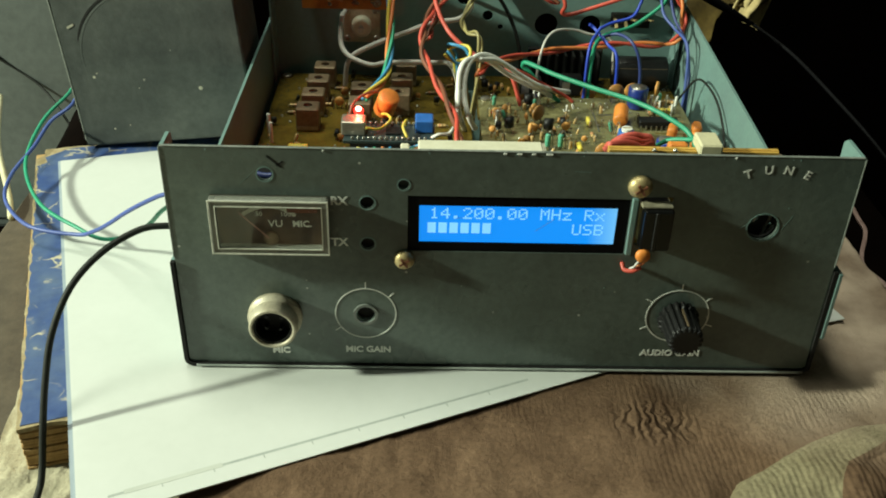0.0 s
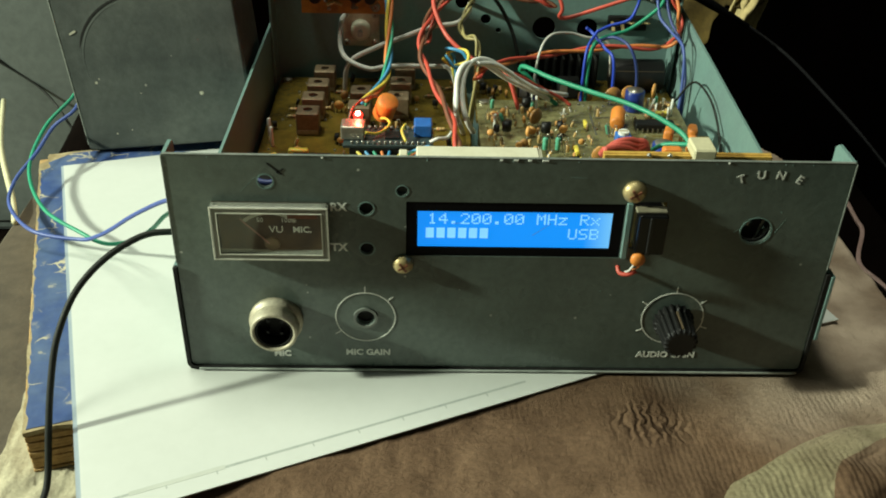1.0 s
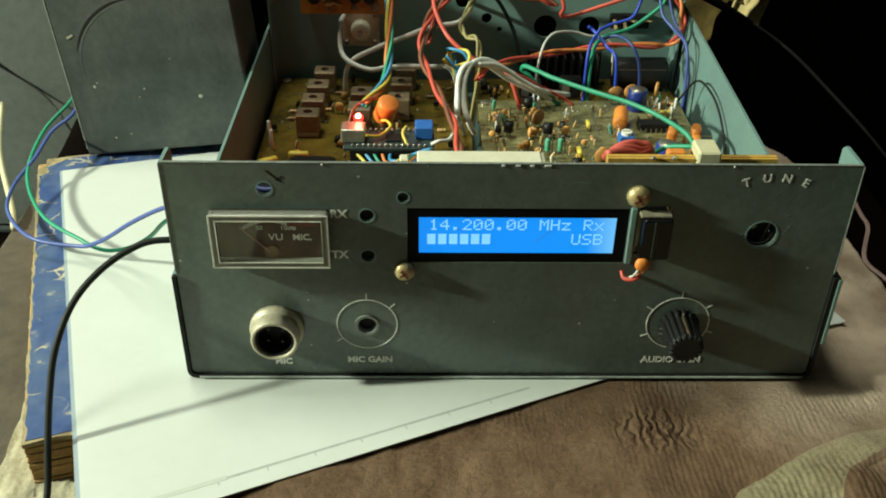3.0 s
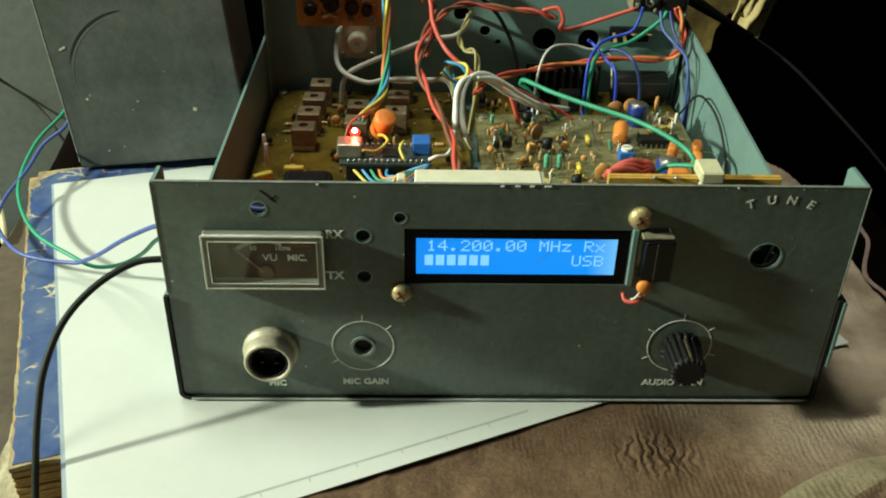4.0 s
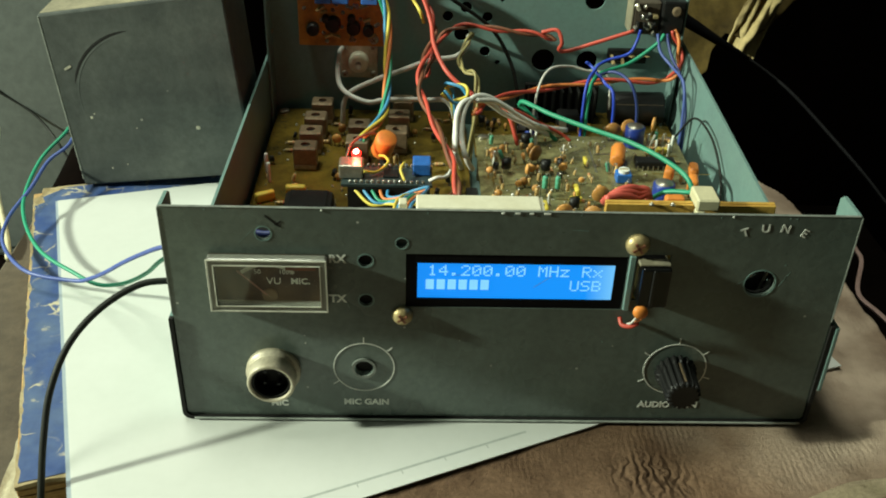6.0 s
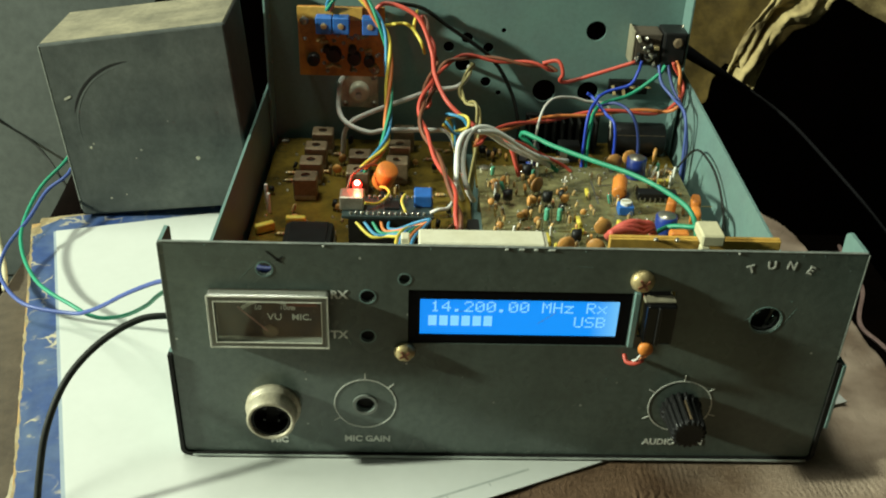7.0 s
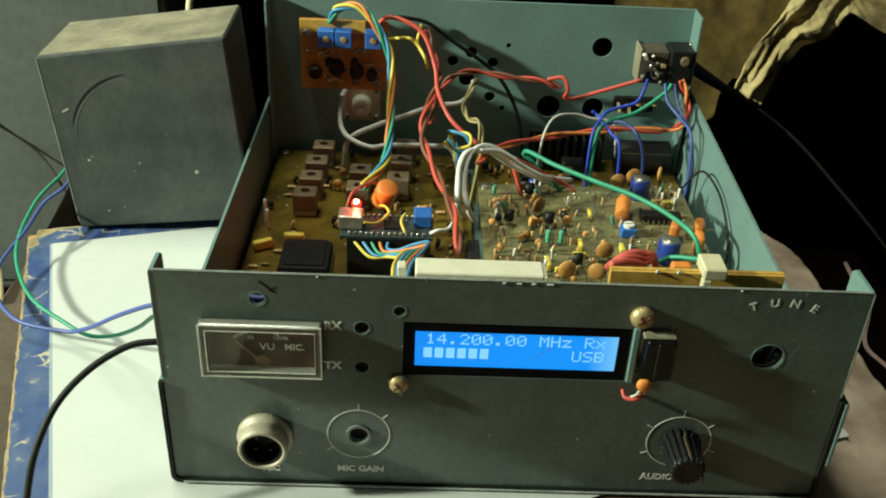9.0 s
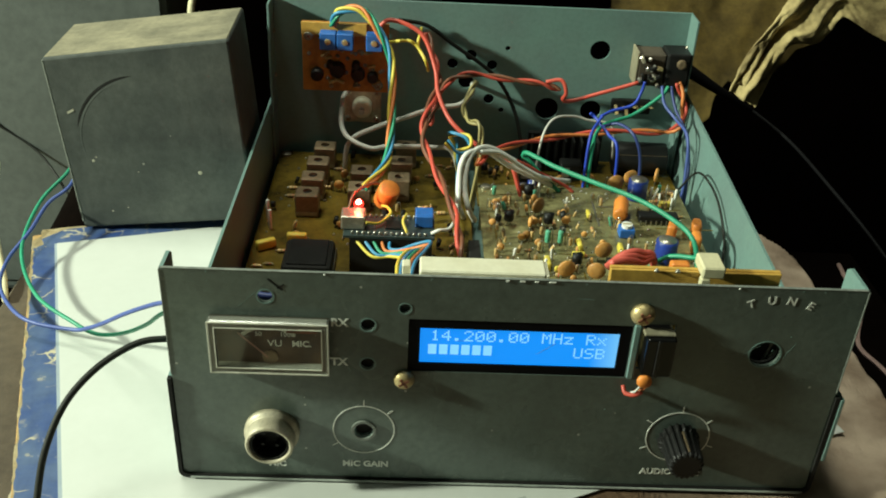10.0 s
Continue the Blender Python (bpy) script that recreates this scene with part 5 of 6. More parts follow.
def controller():
    """The small controller board on its pin headers, with its red lamp."""
    x0, y0, z = -0.0655, 0.1175, 0.034
    t = thing("controller_board", "small dark controller board with a glowing red lamp", "circuit board", (x0, y0, z), group="boards in the radio")
    w, d = 0.0415, 0.0185
    part("board", box(0, w, 0, d, -0.0016, 0, 0.0002), NANO, t)
    for y in (0.0013, d - 0.0013):
        part("header", box(0.003, w - 0.001, y - 0.0012, y + 0.0012, -0.0218, -0.0017), BLACK, t)
        for k in range(14):
            part("pin", box(0.0042 + 0.00254 * k - 0.00065, 0.0042 + 0.00254 * k + 0.00065, y - 0.0006, y + 0.0006, 0, 0.0016, 0.0003), SOLDER, t)
    part("usb_socket", cut(box(-0.0012, 0.0098, 0.0045, 0.0140, 0.0002, 0.0068, 0.0007, seg=2), box(-0.003, 0.007, 0.0055, 0.0130, 0.0012, 0.0058)), TIN, t, "tinned metal socket")
    part("chip", box(0.019, 0.026, 0.0058, 0.0128, 0.0001, 0.0012, 0.0002), BLACK, t)
    part("trimmer_body", box(0.0325, 0.0408, 0.0085, 0.0175, 0.0001, 0.0062, 0.0005), TRIM_BLUE, t, "blue trimmer potentiometer")
    led = glow("red_lamp", (1.0, 0.02, 0.012), 4.0)
    hot = glow("red_lamp_core", (1.0, 0.16, 0.12), 40.0)
    part("lamp_leg", cyl((0.0062, 0.0172, 0), (0.0062, 0.0175, 0.0065), 0.0008, seg=6), SOLDER, t)
    part("lamp", lathe([(0.0021, 0), (0.0023, 0.0008), (0.0018, 0.0019), (0.0008, 0.0025)], (0.0062, 0.0175, 0.0062), (0, -0.5, 1), 16), led, t, "glowing red lamp", smooth=True)
    part("lamp_core", lathe([(0.0013, 0), (0.0012, 0.0004), (0.0005, 0.0008)], (0.0062, 0.0163, 0.0082), (0, -0.6, 1), 12), hot, t, smooth=True)
    lamp("red_lamp_light", "POINT", pose(x0 + 0.0062, y0 + 0.0150, z + 0.0115), 0.014, (1.0, 0.06, 0.03), 0.0012)
    part("choke", moved(cyl((0, 0, -0.006), (0, 0, 0.006), 0.0052, seg=24, bevel=0.0012), pose(0.0185, 0.032, 0.004, 25, 18, 0)), ORANGE, t, "orange wound choke", smooth=True)
    part("core", moved(cyl((0, 0, -0.0064), (0, 0, -0.0058), 0.003, seg=18), pose(0.0185, 0.032, 0.004, 25, 18, 0)), BLACK_MATT, t)
    part("choke_stand", cyl((0.0185, 0.033, -0.022), (0.0185, 0.033, 0.001), 0.0022, seg=10), BLACK_MATT, t)
    for pts, m in (([(0.0165, 0.0265, 0.001), (0.019, 0.022, 0.003), (0.021, 0.016, 0.003), (0.016, 0.0085, 0.002), (0.010, 0.005, 0.004)], W_YELLOW), ([(0.028, 0.015, 0.001), (0.0285, 0.012, 0.005), (0.027, 0.007, 0.004), (0.029, 0.002, 0.001)], W_YELLOW), ([(0.0185, 0.037, 0.006), (0.012, 0.032, 0.01), (0.004, 0.026, 0.008), (0.001, 0.022, 0.0005)], W_BROWN)):
        part("jumper", tube(smooth_line(pts, 6), 0.0007, 6), m, t, smooth=True)


def relay_board():
    """The orange board that hangs on the back panel, with blue trimmers."""
    t = thing("filter_board", "orange paxolin board with blue trimmers on the back panel", "circuit board", (-0.0965, 0.2415, 0.0525), group="boards in the radio")
    w, hgt = 0.0465, 0.0385
    part("board", box(0, w, 0, 0.0016, 0, hgt, 0.0001), PAXOLIN, t)
    # Paler strip puts the light on the board's top into the colour.
    part("board_edge", box(0.0, w - 0.012, -0.0014, -0.0002, hgt - 0.0068, hgt, 0.0001), YELLOW_BOARD, t, "paler orange strip for the lit top of the board")
    for x, z in ((0.0035, 0.031), (0.041, 0.004)):
        screw(t, x, -0.0001, z, 0.0026, (0, -1, 0), TIN)
    for x, z in ((0.0035, 0.031), (0.041, 0.004), (0.0035, 0.004), (0.041, 0.034)):
        part("spacer", cyl((x, 0.0017, z), (x, 0.0104, z), 0.002, seg=8), BRASS, t)
    for x in (0.0145, 0.0235, 0.039):
        part("trimmer_body", box(x - 0.0043, x + 0.0043, -0.0085, -0.0016, hgt - 0.0125, hgt - 0.0035, 0.0004), TRIM_BLUE, t, "blue trimmer potentiometer")
        part("trimmer_screw", lathe([(0.0017, 0), (0.0015, 0.0005), (0.0003, 0.0006)], (x, -0.0085, hgt - 0.008), (0, -1, 0), 12), BRASS, t)
    rng = random.Random(3)
    for x, z, r in ((0.008, 0.010, 0.0035), (0.019, 0.013, 0.0042), (0.030, 0.011, 0.0038), (0.038, 0.0095, 0.003), (0.015, 0.016, 0.002), (0.029, 0.016, 0.0022)):
        part("transistor", lathe([(r, 0), (r, 0.004), (r * 0.85, 0.0052), (r * 0.2, 0.0054)], (x, -0.0002, z), (0, -1, 0), 14), BLACK, t)
    for k in range(26):
        x, z = rng.uniform(0.003, w - 0.003), rng.uniform(0.002, hgt - 0.014)
        part("solder_joint", lathe([(0.0012, 0), (0.0008, 0.0007), (0.0002, 0.0013)], (x, -0.0001, z), (0, -1, 0), 8), SOLDER, t)
    for k in range(7):
        x, z = rng.uniform(0.005, w - 0.008), rng.uniform(0.004, hgt - 0.016)
        part("resistor", cyl((x, -0.002, z), (x + 0.004, -0.002, z + rng.uniform(-0.003, 0.003)), 0.0009, seg=8), TANRES, t)
    # aerial socket under it
    s = thing("aerial_socket", "square nickel aerial socket with white insulation", "socket", (-0.0645, 0.2518, 0.041))
    part("flange", box(-0.0105, 0.0105, -0.0022, -0.0001, -0.0105, 0.0105, 0.0006), NICKEL, s)
    part("insulator", lathe([(0.0056, 0), (0.0056, 0.005), (0.0045, 0.006), (0.003, 0.006)], (0, -0.002, 0), (0, -1, 0), 24), IVORY, s, "white plastic insulator", smooth=True)
    part("centre_pin", cyl((0, -0.008, 0), (0, -0.012, 0), 0.0016, seg=12), SOLDER, s)
    for x, z in ((-0.008, 0.008), (0.008, 0.008), (-0.008, -0.008), (0.008, -0.008)):
        screw(s, x, -0.0022, z, 0.0018, (0, -1, 0), TIN)


def power_socket():
    t = thing("power_socket", "black power socket with soldered tags on the back panel", "socket", (0.095, 0.2518, 0.0735))
    part("body", box(-0.010, 0.0045, -0.0145, -0.0001, -0.0095, 0.0085, 0.0008, seg=2), TABLE, t, "dusty brown half of the body")
    part("black_half", box(0.0047, 0.0178, -0.0165, -0.0001, -0.0085, 0.0098, 0.0012, seg=2), BLACK, t, "black half of the body")
    part("button", lathe([(0.0026, 0), (0.0026, 0.0012), (0.0018, 0.0016)], (0.0125, -0.0165, 0.0045), (0, -1, 0), 16), GREY_CAN, t)
    part("side_plate", box(-0.0112, -0.0101, -0.0145, -0.0001, -0.0095, 0.0095, 0.0003), DUST, t, "dull cream side plate")
    rng = random.Random(8)
    for k in range(14):
        x, z = -0.0075 + 0.0032 * (k % 4) + rng.uniform(-0.0014, 0.0014), -0.0065 + 0.0042 * (k // 4) + rng.uniform(-0.0012, 0.0012)
        part("tag", moved(box(-0.0014, 0.0014, -0.003, 0, -0.0008, 0.0008, 0.0003), pose(x, -0.0149, z, 0, rng.uniform(-80, 80), 0) @ Matrix.Scale(rng.uniform(0.6, 1.3), 4)), rng.choice((BLACK, NICKEL, BRASS, BLACK_MATT)), t)
        part("solder_joint", lathe([(0.0013, 0), (0.001, 0.0008), (0.0003, 0.0014)], (x + rng.uniform(-0.001, 0.001), -0.0165, z + rng.uniform(-0.001, 0.001)), (rng.uniform(-1, 1), -1, rng.uniform(-1, 1)), 7), SOLDER, t)


def terminal():
    t = thing("tag_strip", "small brass tag strip on a black base under the socket", "terminal", (0.087, 0.2518, 0.047))
    part("base", box(-0.011, 0.011, -0.004, -0.0001, -0.004, 0.004, 0.0005), BLACK_MATT, t)
    rng = random.Random(6)
    for k in range(7):
        x = -0.009 + 0.003 * k
        part("tag", moved(box(-0.0009, 0.0009, -0.008, 0, -0.0004, 0.0004, 0.0002), pose(x, -0.0041, rng.uniform(-0.002, 0.002), rng.uniform(-30, 30), 0, rng.uniform(-15, 15))), BRASS, t)


terminal()


def front_connectors():
    t = thing("ribbon_connector", "ivory plastic connector block behind the display", "connector", (0, 0, 0))
    part("block", box(-0.0314, 0.0122, 0.0205, 0.0302, 0.066, 0.0785, 0.0005), IVORY, t)
    part("base", box(-0.0455, 0.0122, 0.0032, 0.0315, 0.0625, 0.0659, 0.0004), IVORY, t)
    part("end_plate", box(0.0123, 0.0133, 0.0205, 0.0302, 0.0655, 0.0780, 0.0002), IVORY, t)
    part("side_post", box(-0.0375, -0.0345, 0.026, 0.0302, 0.066, 0.077, 0.0004), IVORY, t)
    for x in (-0.029, 0.0095):
        part("pin_hole", lathe([(0.0009, 0), (0.0007, 0.0003)], (x, 0.0204, 0.0755), (0, -1, 0), 10), BLACK_MATT, t)
    y = thing("strip_board", "yellow fibre strip board standing behind the panel", "circuit board", (0, 0, 0), group="boards in the radio")
    part("board", box(0.036, 0.0968, 0.0295, 0.0311, 0.0015, 0.0770, 0.0001), YELLOW_BOARD, y)
    part("board_edge", box(0.036, 0.0968, 0.0283, 0.0294, 0.0705, 0.0768, 0.0002), YELLOW_BOARD, y)
    part("plug", box(0.0668, 0.0748, 0.0235, 0.0345, 0.0770, 0.0815, 0.0006), W_CREAM, y, "cream plug")
    part("plug_tab", box(0.0668, 0.0700, 0.0232, 0.0264, 0.0690, 0.0770, 0.0004), W_CREAM, y)
    for x in (0.052, 0.0595):
        fit_piece("solder_joint", y, x, 0.028, 0.0768)
    for k in range(5):
        part("resistor", cyl((0.079 + 0.003 * k, 0.0325, 0.066), (0.079 + 0.003 * k, 0.0325, 0.074), 0.001, seg=8), TANRES, y)
    part("film_capacitor", box(0.058, 0.065, 0.0315, 0.0355, 0.068, 0.0775, 0.001, seg=2), ORANGE, y)


receiver_board()
transmitter_board()
amplifier_board()
controller()
relay_board()
power_socket()
front_connectors()

# ---------------------------------------------------------------- wires
twisted("rainbow_bundle", "twisted bundle of yellow, blue, green and orange wires", [(-0.080, 0.2405, 0.0895), (-0.076, 0.238, 0.098), (-0.064, 0.235, 0.100), (-0.054, 0.228, 0.090), (-0.048, 0.222, 0.078), (-0.047, 0.21, 0.061), (-0.047, 0.195, 0.047), (-0.049, 0.18, 0.039), (-0.058, 0.16, 0.036)], 0.00095, (W_YELLOW, W_SKY, W_GREEN, W_ORANGE), 2.6)
wire("red_wire", "thick red wire arching over the boards", [(-0.058, 0.2405, 0.085), (-0.05, 0.24, 0.094), (-0.033, 0.235, 0.089), (-0.025, 0.225, 0.074), (-0.023, 0.215, 0.064), (-0.016, 0.2, 0.055), (-0.001, 0.19, 0.046), (0.013, 0.18, 0.044), (0.02, 0.172, 0.028)], 0.0012, W_RED)
twisted("red_black_pair", "twisted red and brown wire pair between the boards", [(-0.030, 0.24, 0.088), (-0.025, 0.23, 0.075), (-0.023, 0.225, 0.065), (-0.029, 0.2, 0.059), (-0.03, 0.18, 0.053), (-0.023, 0.155, 0.047), (-0.015, 0.125, 0.042), (-0.013, 0.1, 0.036), (-0.0125, 0.095, 0.0125)], 0.00105, (W_RED, W_BROWN), 5)
twisted("red_pair", "red and brown wire pair along the back panel", [(-0.027, 0.205, 0.05), (-0.024, 0.22, 0.054), (-0.018, 0.235, 0.062), (-0.006, 0.237, 0.067), (0.015, 0.237, 0.065), (0.034, 0.237, 0.063), (0.044, 0.237, 0.06)], 0.0009, (W_RED, W_BROWN), 3.5)
wire("red_wire", "red wire looping to the power socket", [(0.036, 0.238, 0.064), (0.044, 0.236, 0.066), (0.047, 0.234, 0.060), (0.046, 0.236, 0.055), (0.051, 0.237, 0.054), (0.066, 0.237, 0.059), (0.086, 0.235, 0.067)], 0.0011, W_RED)
twisted("red_supply_pair", "red wire pair rising to the power socket", [(-0.002, 0.182, 0.040), (0.005, 0.193, 0.042), (0.025, 0.211, 0.04), (0.05, 0.222, 0.04), (0.079, 0.228, 0.041), (0.103, 0.231, 0.040), (0.1105, 0.226, 0.048), (0.111, 0.23, 0.058), (0.107, 0.234, 0.068)], 0.001, (W_RED, W_ORANGE), 4)
wire("coaxial_cable", "grey coaxial cable curving from the aerial socket", [(-0.0735, 0.249, 0.049), (-0.075, 0.243, 0.047), (-0.075, 0.232, 0.037), (-0.07, 0.222, 0.033), (-0.058, 0.215, 0.031), (-0.048, 0.214, 0.033), (-0.026, 0.215, 0.033), (-0.014, 0.21, 0.033), (-0.008, 0.206, 0.0125)], 0.0014, W_GREY)
wire("coaxial_cable", "grey coaxial cable crossing above the shield cans", [(-0.073, 0.226, 0.0125), (-0.07, 0.225, 0.030), (-0.055, 0.223, 0.040), (-0.039, 0.222, 0.047), (-0.024, 0.222, 0.053), (-0.011, 0.225, 0.054), (-0.004, 0.238, 0.056), (-0.003, 0.2515, 0.056)], 0.0014, W_GREY)
wire("white_wire", "thick white wire arching onto the lit board", [(-0.0040, 0.1490, 0.0260), (-0.0080, 0.1430, 0.0360), (-0.0100, 0.1490, 0.0440), (-0.0090, 0.1560, 0.0530), (-0.0050, 0.1630, 0.0570), (0.0030, 0.1700, 0.0550), (0.0150, 0.1760, 0.0460), (0.0280, 0.1800, 0.0370), (0.0440, 0.1880, 0.0280)], 0.0014, W_WHITE)
wire("white_wire", "thick white wire arching over from the main board", [(-0.0080, 0.1750, 0.0130), (-0.0130, 0.1400, 0.0400), (-0.0130, 0.1480, 0.0460), (-0.0120, 0.1540, 0.0540), (-0.0080, 0.1600, 0.0570), (0.0010, 0.1680, 0.0540), (0.0130, 0.1740, 0.0440), (0.0260, 0.1780, 0.0360), (0.0390, 0.1850, 0.0270)], 0.0014, W_WHITE)
wire("white_wire", "short white wire lying along the white pair", [(-0.0030, 0.1630, 0.0560), (0.0070, 0.1690, 0.0530), (0.0200, 0.1740, 0.0430), (0.0310, 0.1780, 0.0360), (0.0470, 0.1910, 0.0280)], 0.0013, W_WHITE)
wire("red_wire", "thin pink-red wire beside the white pair", [(0.006, 0.173, 0.050), (0.019, 0.177, 0.0445), (0.031, 0.180, 0.037), (0.043, 0.182, 0.030), (0.048, 0.182, 0.0263)], 0.0008, W_RED)
wire("green_wire", "green wire sweeping across the lit board", [(0.021, 0.188, 0.043), (0.023, 0.185, 0.046), (0.035, 0.172, 0.0455), (0.053, 0.158, 0.0445), (0.07, 0.145, 0.044), (0.083, 0.13, 0.043), (0.092, 0.115, 0.040), (0.0955, 0.108, 0.0265)], 0.0012, W_GREEN)
wire("green_wire", "short green wire bent down beside the long one", [(0.021, 0.188, 0.043), (0.0245, 0.1875, 0.0405), (0.030, 0.186, 0.035), (0.036, 0.184, 0.030), (0.041, 0.182, 0.0262)], 0.0011, W_GREEN)
wire("green_wire", "green wire from the power socket", [(0.102, 0.233, 0.066), (0.098, 0.231, 0.061), (0.083, 0.225, 0.052), (0.065, 0.215, 0.049), (0.0585, 0.2, 0.042), (0.058, 0.196, 0.0125)], 0.0011, W_GREEN)
wire("blue_wire", "short blue wire at the power socket", [(0.089, 0.234, 0.068), (0.088, 0.234, 0.062), (0.084, 0.232, 0.055), (0.073, 0.23, 0.052), (0.066, 0.226, 0.050)], 0.0009, W_BLUE)
wire("blue_wire", "blue wire falling to the dark board", [(0.058, 0.216, 0.056), (0.061, 0.215, 0.054), (0.067, 0.205, 0.049), (0.071, 0.1965, 0.044), (0.072, 0.195, 0.0125)], 0.00085, W_BLUE)
wire("blue_wire", "blue wire along the side wall", [(0.0985, 0.2335, 0.066), (0.100, 0.228, 0.058), (0.105, 0.22, 0.053), (0.109, 0.205, 0.049), (0.1095, 0.198, 0.030), (0.1085, 0.1945, 0.0125)], 0.00085, W_PALEBLUE)
wire("blue_wire", "dark blue wire along the side wall", [(0.1035, 0.2335, 0.066), (0.106, 0.226, 0.056), (0.110, 0.212, 0.048), (0.1115, 0.202, 0.034), (0.1105, 0.1945, 0.0125)], 0.00085, W_DKBLUE)
wire("blue_wire", "blue wire beside the green one", [(0.064, 0.212, 0.056), (0.062, 0.21, 0.054), (0.0565, 0.2, 0.047), (0.0555, 0.195, 0.0125)], 0.00085, W_BLUE)
wire("blue_wire", "dark blue wire arching behind the capacitor", [(0.066, 0.214, 0.050), (0.073, 0.21, 0.053), (0.0795, 0.2, 0.051), (0.084, 0.197, 0.038), (0.085, 0.196, 0.0125)], 0.00085, W_DKBLUE)
for k, m in enumerate((W_YELLOW, W_SKY, W_GREEN, W_ORANGE, W_SKY)):
    o = 0.0016 * (k - 2)
    wire("ribbon_wire", "thin coloured wire from controller to display connector", [(-0.060 + 0.004 * k, 0.119, 0.031), (-0.052 + 0.002 * k, 0.1125 + o * 0.3, 0.0285 + o * 0.5), (-0.044 + 0.0012 * k, 0.110, 0.030 + o * 0.6), (-0.033, 0.102 + o, 0.036 + o * 0.5), (-0.0275 + o * 0.4, 0.099, 0.040 + o), (-0.032 + o, 0.08, 0.050), (-0.036 + o, 0.055, 0.060), (-0.037 + o * 0.7, 0.031, 0.0672)], 0.00075, m)
wire("white_wire", "pale wire at the end of the controller board", [(-0.0255, 0.1205, 0.0345), (-0.022, 0.121, 0.036), (-0.017, 0.125, 0.035), (-0.014, 0.134, 0.037), (-0.013, 0.152, 0.04), (-0.0125, 0.157, 0.0125)], 0.0009, W_WHITE)
wire("yellow_wire", "short yellow wire on the back panel", [(-0.0505, 0.240, 0.082), (-0.040, 0.232, 0.086), (-0.036, 0.232, 0.084), (-0.033, 0.23, 0.081), (-0.030, 0.226, 0.077), (-0.0285, 0.232, 0.070)], 0.0009, W_YELLOW)
wire("yellow_wire", "short yellow wire bent upwards", [(-0.0335, 0.231, 0.080), (-0.0345, 0.233, 0.084), (-0.0335, 0.236, 0.0885), (-0.033, 0.240, 0.0905)], 0.0009, W_YELLOW)
twisted("yellow_green_pair", "twisted yellow and green wire pair", [(-0.002, 0.242, 0.060), (-0.003, 0.235, 0.062), (-0.009, 0.22, 0.055), (-0.007, 0.2, 0.056), (-0.001, 0.19, 0.054), (-0.004, 0.182, 0.0125)], 0.0008, (W_DULL, W_DULL), 3)
twisted("looped_pair", "small loop of yellow and blue wire", [(-0.010, 0.205, 0.0125), (-0.013, 0.200, 0.042), (-0.0165, 0.195, 0.050), (-0.008, 0.19, 0.0515), (-0.0065, 0.186, 0.047), (-0.013, 0.185, 0.0455), (-0.0185, 0.186, 0.050)], 0.0009, (W_YELLOW, W_SKY), 2)
wire("black_wire", "thin black wire bowed along the side wall", [(0.104, 0.188, 0.0265), (0.110, 0.182, 0.040), (0.1125, 0.165, 0.042), (0.113, 0.145, 0.038), (0.1115, 0.125, 0.027), (0.110, 0.12, 0.0016)], 0.0006, W_BLACK)
wire("black_wire", "thin black wire curving down the back panel", [(-0.045, 0.2415, 0.094), (-0.03, 0.246, 0.090), (-0.016, 0.2475, 0.080), (0.008, 0.248, 0.063), (0.02, 0.247, 0.045), (0.025, 0.240, 0.029), (0.026, 0.236, 0.0125)], 0.0011, W_BLACK)
wire("grey_wire", "thin grey wire arching over the heat sink", [(0.030, 0.205, 0.0125), (0.033, 0.212, 0.040), (0.040, 0.224, 0.048), (0.052, 0.232, 0.047), (0.062, 0.234, 0.044), (0.075, 0.236, 0.040), (0.078, 0.236, 0.020)], 0.0007, W_GREY)
for k in range(3):
    wire("coral_wire", "coral red sleeved wire end behind the panel", [(0.0365, 0.033 + 0.002 * k, 0.0760 - 0.002 * k), (0.043, 0.037 + 0.002 * k, 0.0752), (0.050, 0.042 + 0.001 * k, 0.0715 + 0.0015 * k), (0.056, 0.046, 0.068), (0.058, 0.052, 0.0265)], 0.0015, insulation("coral_sleeve", (0.65, 0.12, 0.09)) if k == 0 else bpy.data.materials["coral_sleeve"])
wire("green_wire", "thin green wire curving to the cream plug", [(0.055, 0.048, 0.066), (0.061, 0.046, 0.072), (0.068, 0.040, 0.0755), (0.072, 0.033, 0.0790)], 0.0009, W_GREEN)
wire("blue_wire", "blue wire behind the meter", [(-0.060, 0.030, 0.0135), (-0.056, 0.021, 0.06), (-0.066, 0.012, 0.076), (-0.081, 0.0052, 0.0762), (-0.094, 0.012, 0.076), (-0.1, 0.022, 0.06), (-0.1, 0.03, 0.0125)], 0.0013, W_DKBLUE)

# cables outside the case
OUT = "cables outside the case"
wire("green_wire", "green wire looping over the case wall to the speaker", [(-0.102, 0.042, 0.014), (-0.105, 0.038, 0.044), (-0.1125, 0.035, 0.051), (-0.119, 0.037, 0.0485), (-0.129, 0.0447, 0.0391), (-0.1384, 0.0558, 0.0261), (-0.1496, 0.0663, 0.0143), (-0.1592, 0.0723, 0.008), (-0.1671, 0.0744, 0.0069), (-0.1763, 0.0784, 0.009), (-0.2001, 0.0993, 0.009), (-0.2184, 0.1345, 0.01), (-0.2224, 0.1727, 0.014), (-0.2148, 0.1947, 0.02), (-0.214, 0.215, 0.022), (-0.205, 0.23, 0.022)], 0.0009, W_GREEN, group=OUT)
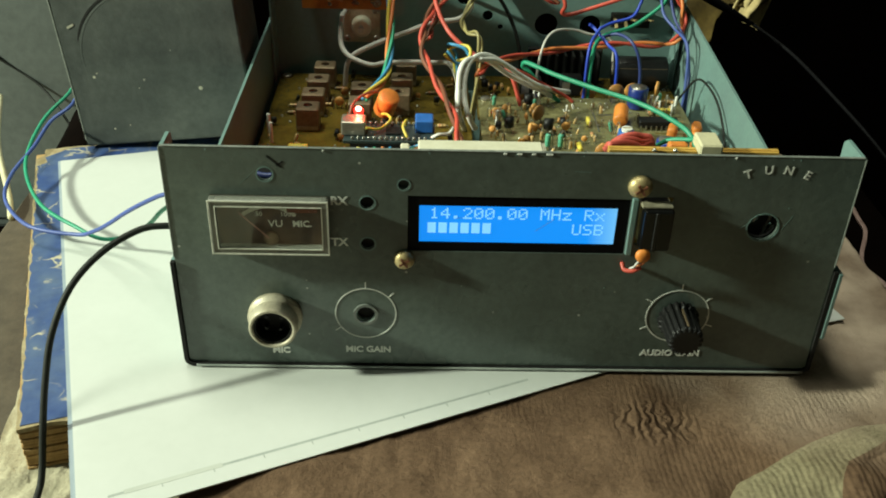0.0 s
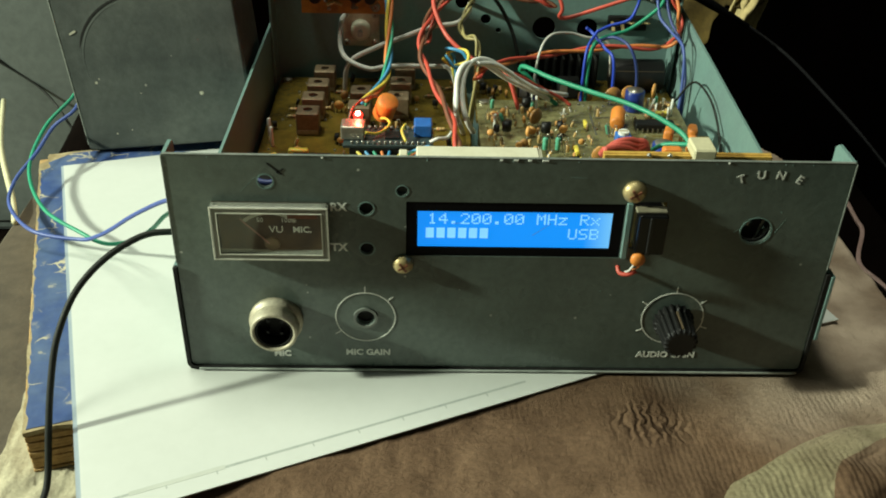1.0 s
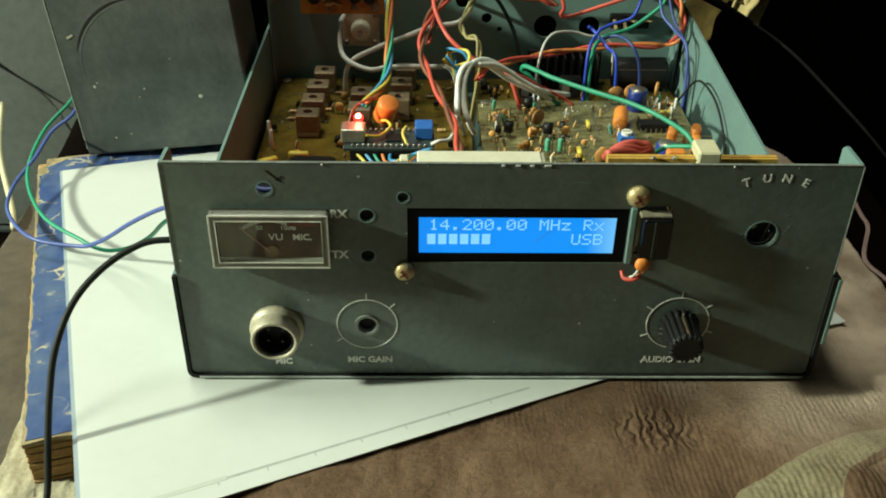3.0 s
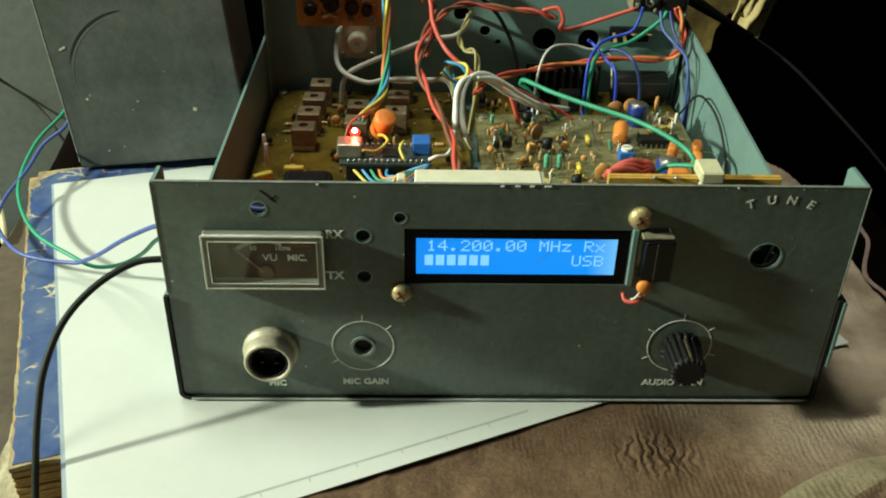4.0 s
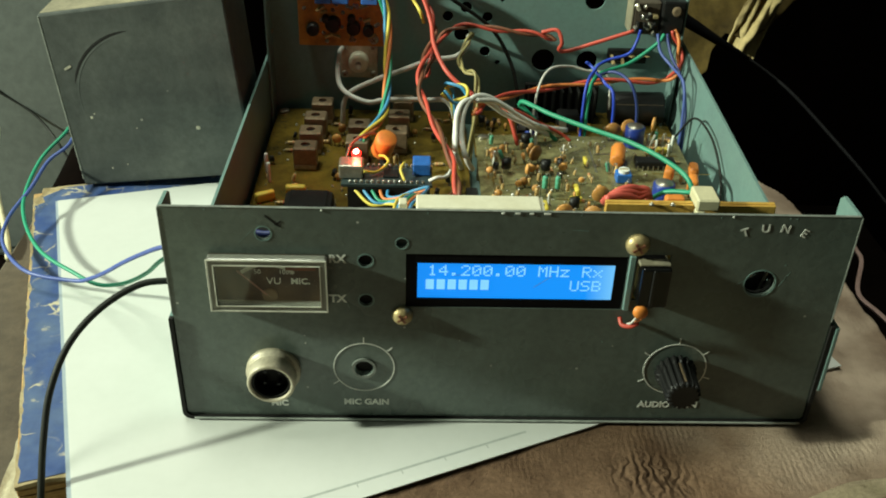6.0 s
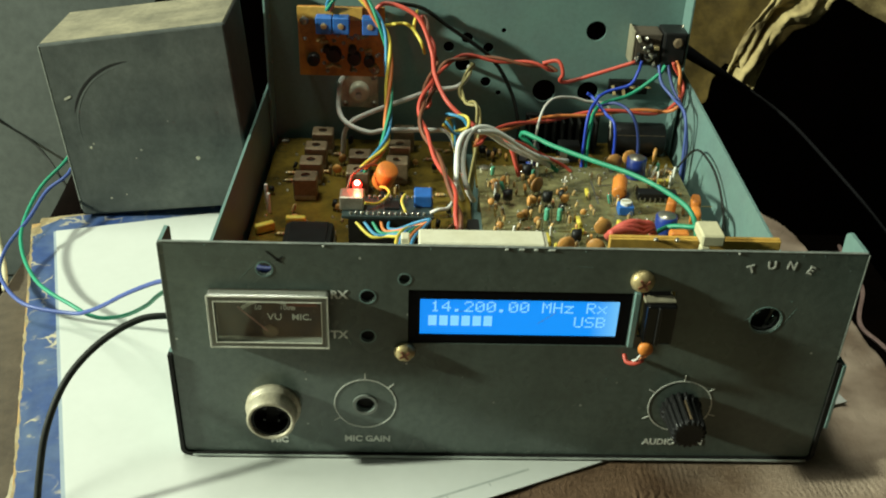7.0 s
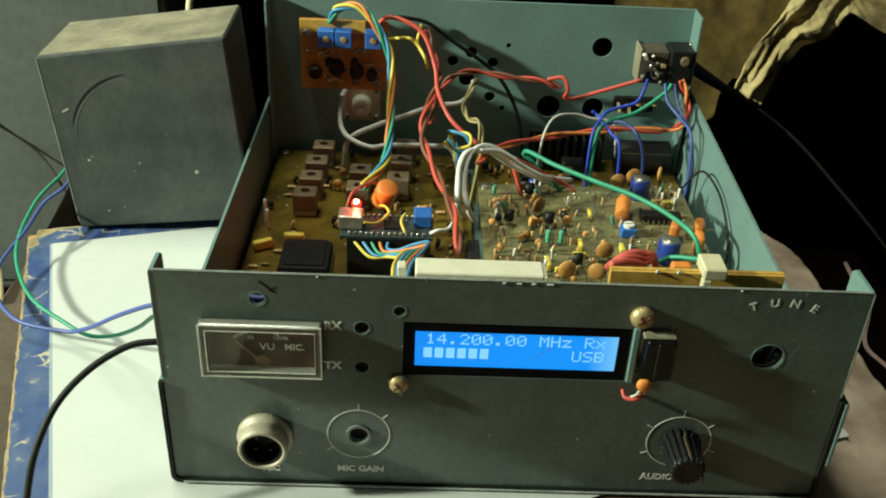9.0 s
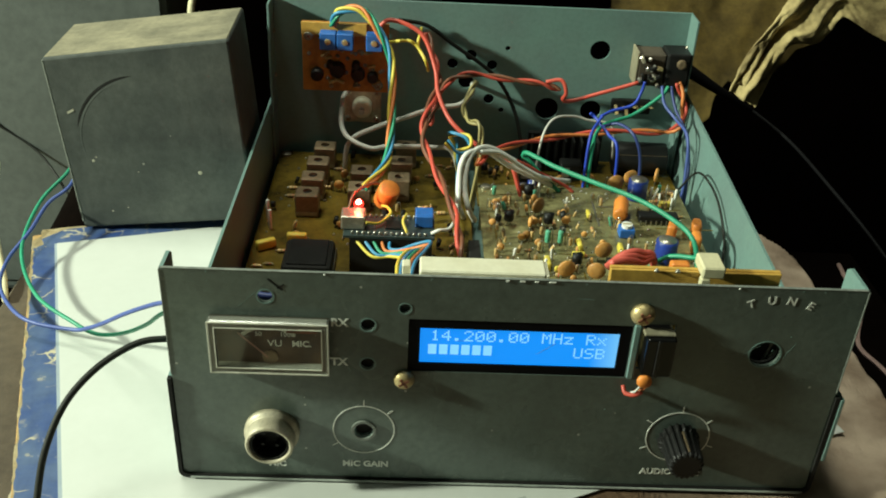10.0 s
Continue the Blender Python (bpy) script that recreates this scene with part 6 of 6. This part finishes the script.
wire("blue_wire", "blue wire looping over the case wall to the speaker", [(-0.101, 0.050, 0.014), (-0.104, 0.040, 0.045), (-0.1125, 0.033, 0.0535), (-0.1205, 0.0325, 0.0535), (-0.1266, 0.0359, 0.0504), (-0.1365, 0.0435, 0.0422), (-0.1464, 0.0518, 0.033), (-0.1579, 0.0623, 0.0212), (-0.167, 0.0696, 0.0132), (-0.1765, 0.0745, 0.0085), (-0.2, 0.0833, 0.007), (-0.2184, 0.1064, 0.006), (-0.2227, 0.1267, 0.008), (-0.2188, 0.1484, 0.012), (-0.2165, 0.1688, 0.016), (-0.2088, 0.1808, 0.02), (-0.212, 0.21, 0.02), (-0.203, 0.23, 0.02)], 0.0009, W_PALEBLUE, group=OUT)
wire("black_cable", "black rubber cable arching over the case wall to the bench", [(-0.100, 0.040, 0.016), (-0.103, 0.030, 0.034), (-0.109, 0.019, 0.047), (-0.1186, 0.0138, 0.0511), (-0.1277, 0.0100, 0.0515), (-0.1388, 0.0019, 0.0474), (-0.1478, -0.0074, 0.0394), (-0.1531, -0.0175, 0.0274), (-0.1549, -0.0265, 0.0142), (-0.1554, -0.0354, 0.0007), (-0.1555, -0.0440, -0.0125), (-0.1552, -0.0540, -0.0158), (-0.150, -0.100, -0.0160), (-0.14, -0.18, -0.0160), (-0.13, -0.25, -0.0160)], 0.0012, W_BLACK, sides=12, group=OUT)
wire("cream_cable", "cream cable hanging beside the bench", [(-0.30, 0.30, -0.03), (-0.268, 0.215, -0.02), (-0.240, 0.155, -0.019), (-0.232, 0.135, -0.0208)], 0.0016, W_CREAM, group=OUT)
wire("cream_cable", "cream cable rising behind the speaker", [(-0.162, 0.30, -0.02), (-0.168, 0.305, 0.05), (-0.170, 0.31, 0.075), (-0.160, 0.315, 0.1), (-0.150, 0.318, 0.16), (-0.148, 0.32, 0.3)], 0.0022, W_CREAM, group=OUT)
wire("black_wire", "thin black wire lying against the grey cabinet", [(-0.36, 0.328, 0.05), (-0.32, 0.328, -0.005), (-0.285, 0.328, -0.035), (-0.255, 0.3, -0.06)], 0.0009, W_BLACK, group=OUT)


def power_lead():
    t = thing("power_lead", "black power lead with a ribbed strain relief", "cable", (0.113, 0.2535, 0.0735), group=OUT)
    o = Vector((0.113, 0.2535, 0.0735))
    part("plug", tube([Vector(q) - o for q in ((0.106, 0.2535, 0.072), (0.106, 0.272, 0.070), (0.112, 0.278, 0.067))], 0.007, 14), BLACK, t, smooth=True)
    line = smooth_line([(0.110, 0.276, 0.068), (0.125, 0.272, 0.060), (0.144, 0.268, 0.050), (0.163, 0.268, 0.040)], 10)
    part("strain_relief", tube([q - o for q in line], 0.0048, 14, lambda u: 1 - 0.72 * u), BEZEL, t, smooth=True)
    line = smooth_line([(0.160, 0.268, 0.0415), (0.165, 0.267, 0.039), (0.179, 0.241, 0.033), (0.188, 0.199, 0.027), (0.199, 0.152, 0.017), (0.21, 0.1, 0.0), (0.22, 0.04, -0.04), (0.225, -0.02, -0.12), (0.23, -0.05, -0.3), (0.23, -0.06, -0.79)], 10)
    part("cable", tube([q - o for q in line], 0.001, 10), BEZEL, t, smooth=True)


power_lead()
